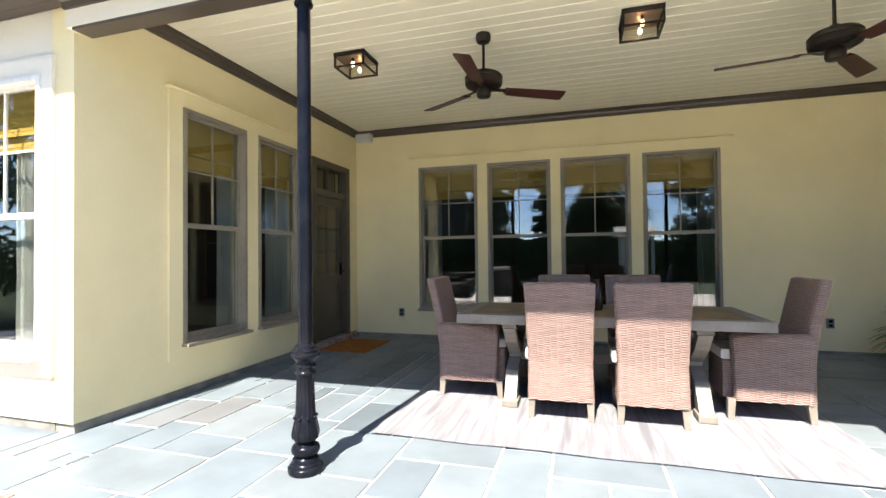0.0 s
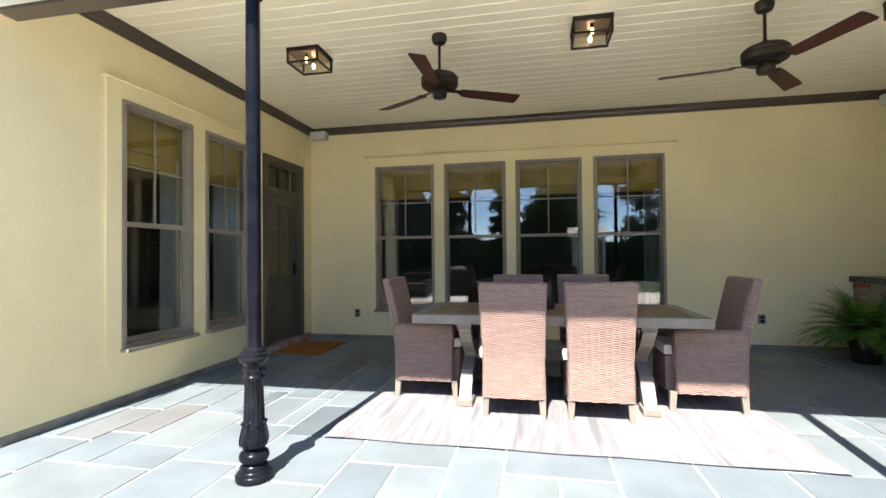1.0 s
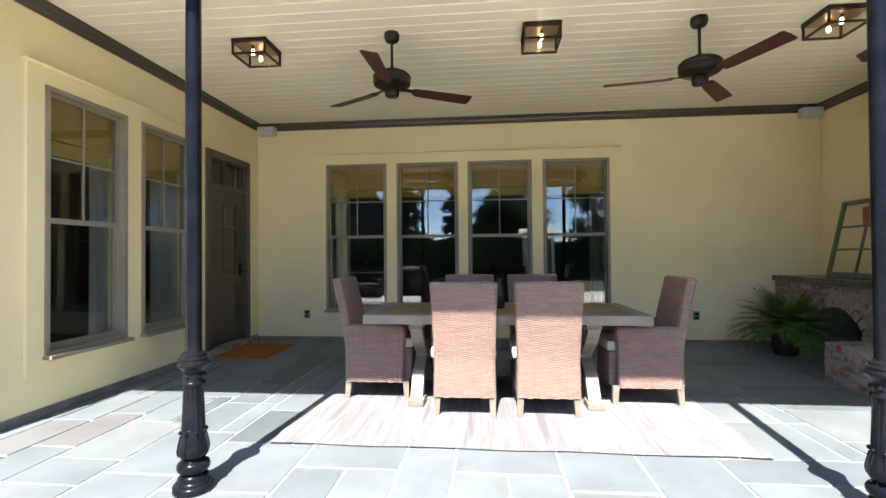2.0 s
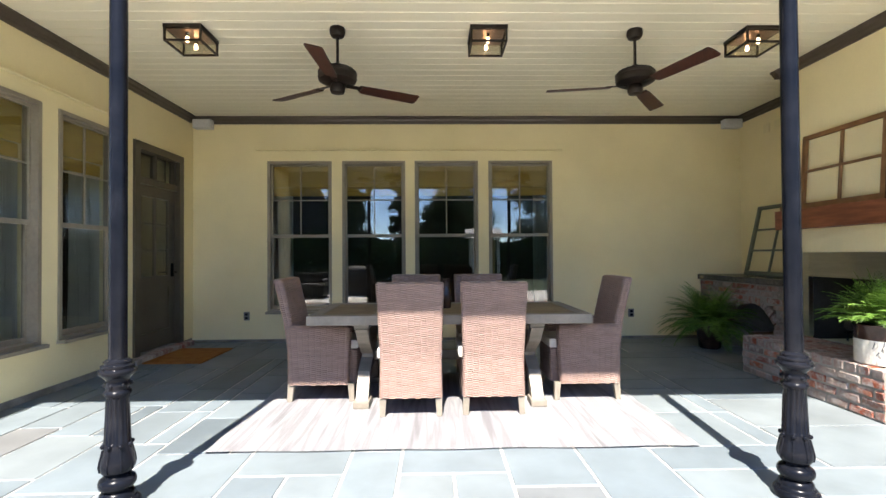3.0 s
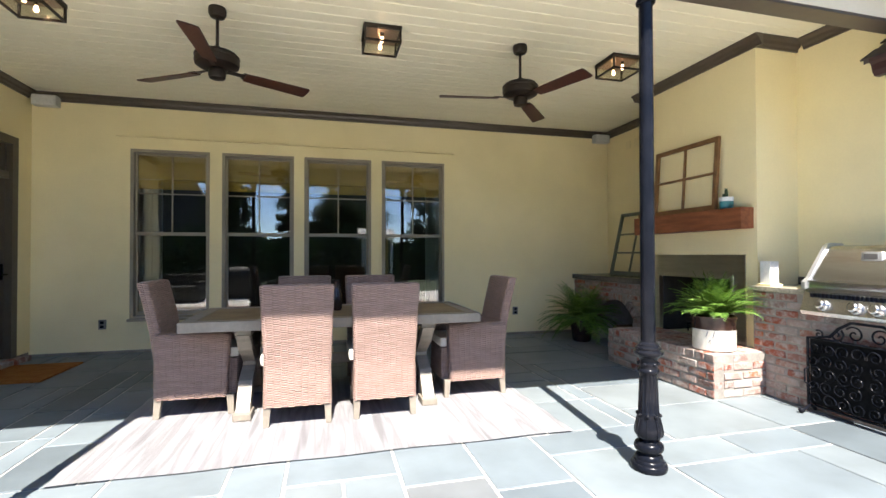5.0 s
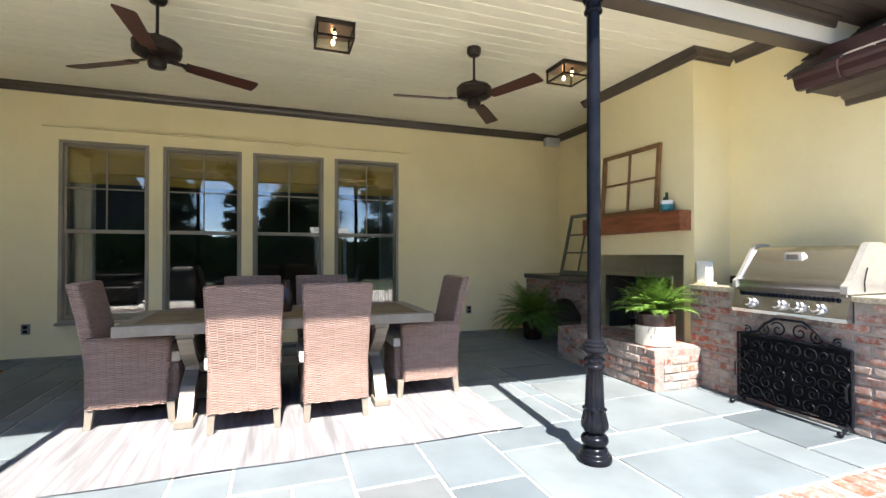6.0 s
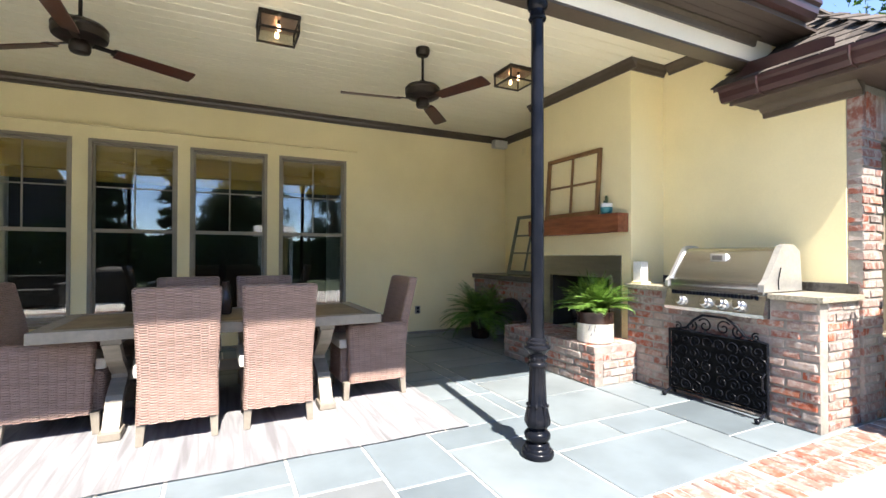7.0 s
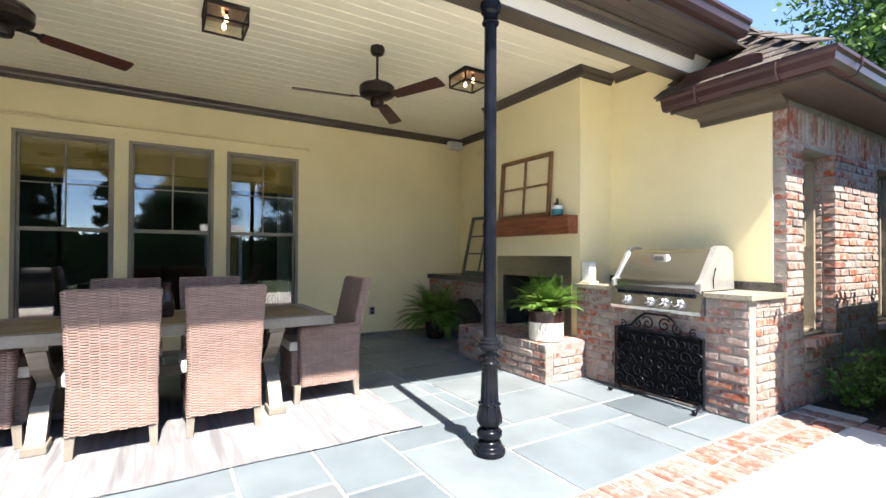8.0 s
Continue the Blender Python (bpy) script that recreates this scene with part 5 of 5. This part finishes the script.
tree(1.9, -14.4, 4.9, 1.75, 0.8, 44, 90, 150, 0.26, LEAFDARK)
tree(7.6, -14.2, 8.6, 1.7, 0.8, 45, 90, 150, 0.26, LEAFDARK)
tree(3.5, -24.0, 9.8, 2.4, 0.8, 52, 70, 130, 0.3, LEAFDARK)

woods = bmesh.new()
q = random.Random(77)
for k in range(15000):
    a = q.uniform(-1.25, 1.25)
    d = q.uniform(11.5, 14.5)
    x = d * math.tan(a) if abs(a) < 0.9 else math.copysign(d * 1.26 + (abs(a) - 0.9) * 60, a)
    zz = q.uniform(-0.1, 1.0) ** 1.0 * (2.3 + 1.1 * noise.noise((x * 0.3, 3.1, 0)))
    p = Vector((x, -d, zz))
    u = Vector((q.uniform(-1, 1), q.uniform(-.4, .4), q.uniform(-1, 1))).normalized()
    n = Vector((q.uniform(-.5, .5), 1, q.uniform(-.2, .8))).normalized()
    b = n.cross(u)
    woods.faces.new([woods.verts.new(v) for v in (p - u * 0.22, p + b * 0.13, p + u * 0.22, p - b * 0.13)])
tagged(part("far_woods", woods, LEAFDARK), "dark belt of woods behind the yard", "woods", "", "stuff")

# covered grill and a low sofa on the deck, mirrored in the windows
cover = thing("covered_grill", "round-topped grill under a dark grey fitted cover", "grill", "", pose(-1.45, -0.75, -0.012))
bm = bmesh.new()
rings = []
for z, sx, sy in ((0.0, 0.46, 0.30), (0.45, 0.47, 0.31), (0.62, 0.48, 0.31), (0.74, 0.46, 0.28), (0.84, 0.40, 0.21), (0.90, 0.30, 0.12), (0.92, 0.16, 0.05)):
    rings.append([bm.verts.new((sx * math.copysign(abs(math.cos(a)) ** 0.5, math.cos(a)), sy * math.copysign(abs(math.sin(a)) ** 0.5, math.sin(a)) + 0.01 * math.sin(5 * a + 9 * z), z)) for a in [2 * math.pi * i / 36 for i in range(36)]])
for r0, r1 in zip(rings, rings[1:]):
    for i in range(36):
        bm.faces.new((r0[i], r0[(i + 1) % 36], r1[(i + 1) % 36], r1[i]))
bm.faces.new(rings[-1]), bm.faces.new(rings[0][::-1])
part("cover", bm, COVER, cover, smooth=True)
for sx in (-0.3, 0.3):
    part("strap", boxes((sx - 0.02, -0.325, 0.30, sx + 0.02, -0.312, 0.62), (sx - 0.02, 0.312, 0.30, sx + 0.02, 0.325, 0.62), bevel=0.003), OUTLET, cover)
sofa = thing("outdoor_sofa", "low dark wicker garden sofa with charcoal cushions", "sofa", "", pose(-3.2, 0.15, -0.012))
part("base", boxes((-0.95, -0.38, 0.06, 0.95, 0.38, 0.30), bevel=0.02), COVER, sofa)
part("backrest", boxes((-0.95, -0.40, 0.30, 0.95, -0.26, 0.74), bevel=0.03), COVER, sofa)
for sx in (-1, 1):
    part("arm", boxes((sx * 0.95 - 0.07 - sx * 0.07, -0.26, 0.30, sx * 0.95 + 0.07 - sx * 0.07, 0.38, 0.56), bevel=0.03), COVER, sofa)
    part("cushion", boxes((min(0, sx * 0.80) + 0.005, -0.25, 0.302, max(0, sx * 0.80) - 0.005, 0.36, 0.43), bevel=0.03), COVER, sofa)
    for sy in (-0.3, 0.3):
        part("leg", boxes((sx * 0.85 - 0.03, sy - 0.03, 0.0, sx * 0.85 + 0.03, sy + 0.03, 0.06)), IRON, sofa)

house = thing("pool_house", "small yellow pool house with white posts and a pale roof", "house", "", pose(3.6, -9.6, -0.1))
part("wall", boxes((-0.02, -1.5, 0, 0.72, -1.3, 2.2)), YELLOWHOUSE, house)
part("door", boxes((0.22, -1.3, 0, 0.46, -1.27, 1.7)), ROOM, house, "dark glazed door")
part("side_wall", boxes((-0.70, -1.5, 0, -0.02, -1.28, 2.2)), WHITEGLAZE, house, "white painted boards")
part("roof", extrude([(-1.8, 2.22), (0.25, 2.22), (-0.8, 2.75)], "x", -0.95, 0.95), DECK, house)
for x in (-0.66, -0.40, 0.70):
    part("post", boxes((x - 0.07, 0, 0, x + 0.07, 0.14, 2.22)), WHITEGLAZE, house, "white square post")

neighbour = thing("neighbour_house", "dark brick house with a steep hipped roof beyond the yard", "house", "", pose(-7.8, -15.0, -0.1))
part("wall", boxes((-2.6, -3.0, 0, 2.6, 0.0, 2.7)), ROOM, neighbour, "dark red brick wall")
bm = bmesh.new()
nv = [bm.verts.new(v) for v in ((-2.9, 0.3, 2.7), (2.9, 0.3, 2.7), (2.9, -3.3, 2.7), (-2.9, -3.3, 2.7), (-1.2, -1.5, 5.9), (1.2, -1.5, 5.9))]
for ids in ((0, 1, 5, 4), (1, 2, 5), (2, 3, 4, 5), (3, 0, 4), (3, 2, 1, 0)):
    bm.faces.new([nv[i] for i in ids])
part("roof", bm, ROOFDECK, neighbour, "dark shingled hipped roof")
for x in (-1.5, 1.2):
    pane = part("window", boxes((x - 0.45, 0.001, 0.9, x + 0.45, 0.04, 2.2)), SASH_PALE, neighbour)
    part("pane", boxes((x - 0.38, 0.041, 0.97, x + 0.38, 0.045, 2.13)), GLASS, pane)


# ---- brickwork ----
def brick_mesh(name, l, d, h, seed, material, rough=0.004, bevel=0.007):
    """One worn brick, centred, l along x, d along y, h along z."""
    q = random.Random(seed)
    bm = bmesh.new()
    bmesh.ops.create_cube(bm, size=1)
    bmesh.ops.scale(bm, vec=(l, d, h), verts=bm.verts)
    bmesh.ops.bevel(bm, geom=bm.edges[:], offset=bevel, segments=1, affect="EDGES")
    for v in bm.verts:
        v.co += Vector((q.uniform(-rough, rough), q.uniform(-rough, rough) * 0.7, q.uniform(-rough, rough) * 0.8))
    return mesh_of(name, bm, material)


COURSE, LONG = 0.0715, 0.208
STRETCHERS = [brick_mesh("brick", LONG - 0.012, 0.095, COURSE - 0.015, i, BRICK, 0.006) for i in range(6)]
PAVERS = [brick_mesh("paver", 0.198, 0.092, 0.05, 50 + i, PAVER, 0.003) for i in range(5)]
HEADERS = [brick_mesh("brick", 0.094, 0.20, 0.066, 70 + i, BRICK) for i in range(4)]
bq = random.Random(3)


def place(name, me, parent, world_m):
    ob = new(name, me)
    ob.parent = parent
    ob.matrix_basis = parent.matrix_basis.inverted() @ world_m
    return ob


def frame_of(origin, u, n, along, up, inward):
    """A pose with x along u, y along the inward normal and z up."""
    u, n = Vector(u), Vector(n)
    m = Matrix((u, -n, (0, 0, 1))).transposed().to_4x4()
    m.translation = Vector(origin) + u * along - n * inward + Vector((0, 0, up))
    return m


def brick_face(parent, origin, u, n, length, courses, skip=None, course=COURSE, joined=None, start=0):
    """Running bond on a face; a skip(along, up) test leaves openings."""
    for k in range(start, courses):
        pos = -LONG / 2 if k % 2 else 0.0
        while pos < length - 0.02:
            a, b = max(0.0, pos), min(length, pos + LONG)
            pos += LONG
            if b - a < 0.035:
                continue
            c, zc = (a + b) / 2, (k + 0.5) * course
            if skip and skip(c, zc):
                continue
            m = frame_of(origin, u, n, c, zc, 0.0475 - bq.uniform(-0.001, 0.005))
            m = m @ Matrix.Rotation(bq.uniform(-0.012, 0.012), 4, "Y") @ Matrix.Diagonal(((b - a - 0.016) / (LONG - 0.012), 1, course / COURSE, 1))
            me = bq.choice(STRETCHERS)
            if joined is not None:
                base = len(joined[0])
                joined[0].extend([tuple(m @ v.co) for v in me.vertices])
                joined[1].extend([tuple(base + i for i in p.vertices) for p in me.polygons])
            else:
                place("brick", me, parent, m)


# raised hearth
HX, HY0, HY1 = 4.25, 3.70, 5.24
hearth = thing("hearth", "raised hearth of worn reclaimed red and pink bricks", "hearth", "", pose((HX + CX) / 2, (HY0 + HY1) / 2, 0))
ox, oy = (HX + CX) / 2, (HY0 + HY1) / 2
part("core", boxes((HX + 0.006 - ox, HY0 + 0.006 - oy, 0, CX - 0.001 - ox, HY1 - 0.010 - oy, 0.376)), MORTAR, hearth)
brick_face(hearth, (HX, HY1, 0), (0, -1, 0), (-1, 0, 0), HY1 - HY0, 4, course=0.0765)
brick_face(hearth, (HX + 0.098, HY0, 0), (1, 0, 0), (0, -1, 0), CX - HX - 0.10, 4, course=0.0765)
n_top = 14
for i in range(n_top):
    for r in range(3):
        w = (HY1 - HY0) / n_top
        place("brick", bq.choice(HEADERS), hearth, pose(HX + 0.102 + r * 0.208, HY0 + w * (i + 0.5), 0.3465 + bq.uniform(-0.002, 0.002), 0, 0, bq.uniform(-0.8, 0.8)) @ Matrix.Rotation(math.pi / 2, 4, "Z") @ Matrix.Diagonal((1.0, 1.0, 1.1, 1)))

# grill counter
counter = thing("grill_counter", "reclaimed brick base that carries the grill", "counter base", "", pose((CFX + XR) / 2, (CTY0 + CTY1) / 2, 0))
ox, oy = (CFX + XR) / 2, (CTY0 + CTY1) / 2
part("core", boxes((CFX + 0.006 - ox, CTY0 + 0.006 - oy, 0, XR - 0.001 - ox, CTY1 - oy, 0.764), (CFX + 0.006 - ox, CTY0 + 0.006 - oy, 0.764, XR - 0.001 - ox, GY0 - 0.005 - oy, 0.922), (CFX + 0.006 - ox, GY1 + 0.005 - oy, 0.764, XR - 0.001 - ox, CTY1 - oy, 0.922)), MORTAR, counter)
brick_face(counter, (CFX, CTY1, 0), (0, -1, 0), (-1, 0, 0), CTY1 - CTY0, 13, skip=lambda a, z: z > 0.745 and GY0 - 0.03 < CTY1 - a < GY1 + 0.03, course=0.0708)
brick_face(counter, (CFX + 0.098, CTY0, 0), (1, 0, 0), (0, -1, 0), XR - CFX - 0.10, 13, course=0.0708)
tagged(part("countertop", boxes((CFX - 0.03, CTY0 - 0.03, 0.924, XR - 0.001, GY0 - 0.004, CTZ), (CFX - 0.03, GY1 + 0.004, 0.924, XR - 0.001, CTY1 + 0.015, CTZ), (5.335, GY0 - 0.004, 0.924, XR - 0.001, GY1 + 0.004, CTZ), bevel=0.005), COUNTERSTONE), "speckled granite countertop round the grill", "countertop")
tagged(part("backsplash", boxes((XR - 0.022, CTY0, CTZ + 0.001, XR - 0.001, CY0 - 0.01, CTZ + 0.075), bevel=0.003), CAPSTONE), "low dark granite upstand along the wall", "backsplash")

# wood box with an arched opening
WX, AY, AW, ASP, AR = 4.95, 6.10, 0.42, 0.20, 0.40
woodbox = thing("wood_box", "reclaimed brick wood box with an arched opening", "wood box", "", pose(5.26, 6.2, 0))
part("core", boxes((WX + 0.006 - 5.26, CY1 - 6.2, 0, XN - 0.001 - 5.26, AY - AW - 6.2, 0.862), (WX + 0.006 - 5.26, AY + AW - 6.2, 0, XN - 0.001 - 5.26, YB - 0.001 - 6.2, 0.862), (WX + 0.006 - 5.26, AY - AW - 6.2, 0.62, XN - 0.001 - 5.26, AY + AW - 6.2, 0.862)), MORTAR, woodbox)
inside = lambda a, z: abs(YB - a - AY) < AW + 0.05 and (z < ASP or (YB - a - AY) ** 2 + (z - ASP) ** 2 < (AW + 0.11) ** 2)
brick_face(woodbox, (WX, YB, 0), (0, -1, 0), (-1, 0, 0), YB - CY1, 12, skip=inside)
for i in range(13):
    a = math.pi * (i + 0.5) / 13
    m = Matrix.Translation((WX + 0.052, AY + (AW + 0.045) * math.cos(a), ASP + (AW + 0.045) * math.sin(a))) @ Matrix.Rotation(a - math.pi / 2, 4, "X")
    place("brick", HEADERS[i % 4], woodbox, m @ Matrix.Diagonal((1.0, 0.46, 1.5, 1)))
part("cap", boxes((WX - 0.04 - 5.26, CY1 + 0.001 - 6.2, 0.868, XN - 0.001 - 5.26, YB - 0.001 - 6.2, 0.94), bevel=0.006), CAPSTONE, woodbox, "dark granite slab")
for i, (y, z) in enumerate(((5.86, 0.065), (6.0, 0.065), (6.14, 0.065), (6.28, 0.065), (5.93, 0.185), (6.07, 0.185), (6.21, 0.185))):
    lg = lathe([(0.052, -0.22), (0.062, -0.21), (0.058, 0.0), (0.063, 0.2), (0.05, 0.22)], 9)
    ob = part("firewood_log", lg, LOG)
    ob.matrix_basis = pose(5.25 + 0.02 * (i % 3), y, z, 0, 90, 8 * (i % 3))
    tagged(ob, "split brown firewood log in the wood box", "log", "firewood")

# brick wing
wing = structure("wall_brick_wing", boxes((XR + 0.01, YBR + 0.007, -0.1, 5.685, YBR + 0.2, GZ - 0.003), (6.375, YBR + 0.007, -0.1, 7.465, YBR + 0.2, GZ - 0.003), (8.175, YBR + 0.007, -0.1, 11.9, YBR + 0.2, GZ - 0.003), (5.685, YBR + 0.007, -0.1, 6.375, YBR + 0.2, 0.52), (7.465, YBR + 0.007, -0.1, 8.175, YBR + 0.2, 0.52), (5.685, YBR + 0.007, 2.19, 6.375, YBR + 0.2, GZ - 0.003), (7.465, YBR + 0.007, 2.19, 8.175, YBR + 0.2, GZ - 0.003)), MORTAR, "reclaimed brick outer wall of the wing", "wall")
HOLES = ((5.71, 6.35), (7.49, 8.15))


# the opening's edge bricks are cut to length, so both sides keep a straight reveal
def strip(x0, x1, c0, c1, joined=None):
    brick_face(wing, (x0, YBR, 0.0), (1, 0, 0), (0, -1, 0), x1 - x0, c1, joined=joined, start=c0)


far = ([], [])
for xw, sgn in ((6.362, -1), (5.698, 1)):
    brick_face(wing, (xw, YBR + (0.20 if sgn < 0 else 0.10), 0.0), (0, sgn, 0), (sgn, 0, 0), 0.10, 31, start=8)
strip(XR, 5.70, 0, 31), strip(5.71, 6.35, 0, 7), strip(6.36, 7.48, 0, 31)
strip(7.49, 8.15, 0, 7, far), strip(8.16, 11.5, 0, 31, far)
me = bpy.data.meshes.new("far_bricks")
me.from_pydata(far[0], [], far[1])
me.materials.append(BRICK)
ob = new("far_bricks", me)
ob.parent = wing
tagged(ob, kind="stuff")
x = XR + 0.036
while x < 9.5:
    place("brick", bq.choice(STRETCHERS), wing, frame_of((x, YBR, 2.365), (1, 0, 0), (0, -1, 0), 0, 0.0, 0.045) @ Matrix.Rotation(math.pi / 2, 4, "Y") @ Matrix.Diagonal((1.38, 1, 1.2, 1)))
    x += 0.079
for w0, w1 in HOLES:
    x = w0 + 0.05
    while x < w1:
        place("brick", bq.choice(HEADERS), wing, pose(x, YBR + 0.03, 0.515, -9, 0, 0))
        x += 0.104
window("window_8", "taupe double-hung window set deep in the brick", "y", YBR + 0.195, 1, 5.705, 6.355, 0.56, 2.185, SASH)
window("window_9", "taupe double-hung window further along the brick", "y", YBR + 0.195, 1, 7.485, 8.155, 0.56, 2.185, SASH)
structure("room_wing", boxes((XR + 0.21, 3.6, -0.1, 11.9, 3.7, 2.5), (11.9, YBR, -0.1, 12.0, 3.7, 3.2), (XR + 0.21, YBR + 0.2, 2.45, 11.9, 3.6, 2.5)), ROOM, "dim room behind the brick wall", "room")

# wing roof shingles on the slope that faces the patio
SH = [brick_mesh("shingle", 0.20, 0.19, 0.014, 90 + i, SHINGLE, 0.002, 0.003) for i in range(4)]
slope = math.atan(PITCH)
for k in range(12):
    d = 0.05 + k * 0.135
    xx, zz = RX + d * math.cos(slope), RZ + 0.045 + d * math.sin(slope)
    y = RV - 0.10 - (0.10 if k % 2 else 0.0)
    while y > RY + d * math.cos(slope) + 0.02:
        place("shingle", bq.choice(SH), roof_wing, Matrix.Translation((xx, y, zz)) @ Matrix.Rotation(-slope + 0.06, 4, "Y") @ Matrix.Rotation(math.pi / 2, 4, "Z"))
        y -= 0.206
for k in range(9):
    d = 0.12 + k * 0.2
    place("shingle", bq.choice(SH), roof_wing, Matrix.Translation((RX + d, RY + d, RZ + 0.06 + d * PITCH)) @ Matrix.Rotation(math.pi / 4, 4, "Z") @ Matrix.Rotation(-math.atan(PITCH / 1.414), 4, "Y"))

# door step of bricks on edge
step = thing("door_step", "low step of worn bricks under the door", "step", "", pose(XL + 0.05, 6.36, 0))
part("core", boxes((-0.048, -0.64, 0, 0.05, 0.64, 0.055)), MORTAR, step)
for i in range(12):
    place("brick", HEADERS[i % 4], step, pose(XL + 0.06, 5.78 + i * 0.1055, 0.035, 0, 0, 90) @ Matrix.Diagonal((1, 0.62, 0.95, 1)))

# brick band along the patio's edge, and the edging of the bed
band = structure("edging_patio", boxes((-9.0, 1.742, -0.05, 5.46, 2.115, -0.007)), JOINT, "band of worn pavers along the patio's edge", "edging")
for r in range(2):
    x = -3.2 - (0.05 if r % 2 else 0)
    while x < 5.35:
        place("paver", bq.choice(PAVERS), band, pose(x + 0.05, 1.836 + r * 0.187, -0.023 + bq.uniform(-0.002, 0.002), 0, 0, 90 + bq.uniform(-0.9, 0.9)) @ Matrix.Diagonal((0.9, 1, 1, 1)))
        x += 0.102
edge = structure("edging_bed", boxes((5.461, -4.0, -0.08, 5.58, YBR - 0.01, -0.012)), MORTAR, "brick edging of the mulch bed", "edging")
for i in range(28):
    place("paver", bq.choice(PAVERS), edge, pose(5.522, YBR - 0.06 - i * 0.1, -0.018, 0, 0, bq.uniform(-2, 2)) @ Matrix.Diagonal((0.58, 1, 1, 1)))

# ---- bluestone slabs in random rectangles ----
CELL, FX, FY = 0.1575, -0.16, 2.12
SIZES = [(6, 4), (4, 4), (4, 2), (4, 6), (2, 4), (6, 4), (4, 4), (3, 4), (6, 2)]
SLIVERS = [(2, 2), (3, 2), (2, 3), (1, 4), (4, 1), (1, 2), (2, 1), (1, 1)]
# slabs whose place is known: column, row, width and depth in cells
LAID = [(0, 6, 4, 3), (0, 3, 2, 3), (2, 2, 2, 4), (4, 3, 2, 5), (6, 6, 4, 3), (6, 3, 2, 3), (8, 2, 2, 4), (10, 5, 3, 4), (10, 2, 3, 3), (13, 4, 3, 4), (13, 1, 3, 3),
        (-12, 1, 5, 3), (-12, 4, 2, 3), (-10, 4, 3, 2), (-15, 3, 3, 3)]
slab_meshes = {}


def slab_mesh(w, h):
    if (w, h) not in slab_meshes:
        q = random.Random(w * 10 + h)
        bm = bmesh.new()
        bmesh.ops.create_cube(bm, size=1)
        bmesh.ops.scale(bm, vec=(w * CELL - 0.016, h * CELL - 0.016, 0.03), verts=bm.verts)
        bmesh.ops.bevel(bm, geom=bm.edges[:], offset=0.004, segments=1, affect="EDGES")
        for v in bm.verts:
            v.co += Vector((q.uniform(-0.003, 0.003), q.uniform(-0.003, 0.003), 0))
        slab_meshes[(w, h)] = mesh_of("slab", bm, SLATE)
    return slab_meshes[(w, h)]


I0, cols, rows_n = -32, 69, 33
taken = [[False] * rows_n for _ in range(cols)]
fq = random.Random(8)


def lay(i, j, w, h):
    for a in range(w):
        for b in range(h):
            taken[i + a][j + b] = True
    cx0, cy0 = FX + (I0 + i + w / 2) * CELL, FY + (j + h / 2) * CELL
    if cy0 < YB + 0.1 and cx0 < XN + 0.2 and not (cx0 < XL - 0.5 and cy0 > YW + 0.6):
        place("slab", slab_mesh(w, h), floor, pose(cx0, cy0, -0.015 + fq.uniform(-0.001, 0.001), fq.uniform(-0.08, 0.08), fq.uniform(-0.08, 0.08), 0))


for i, j, w, h in LAID:
    lay(i - I0, j, w, h)
for j in range(rows_n):
    for i in range(cols):
        if taken[i][j]:
            continue
        for w, h in fq.sample(SIZES, len(SIZES)) + SLIVERS:
            if i + w <= cols and j + h <= rows_n and not any(taken[i + a][j + b] for a in range(w) for b in range(h)):
                break
        lay(i, j, w, h)
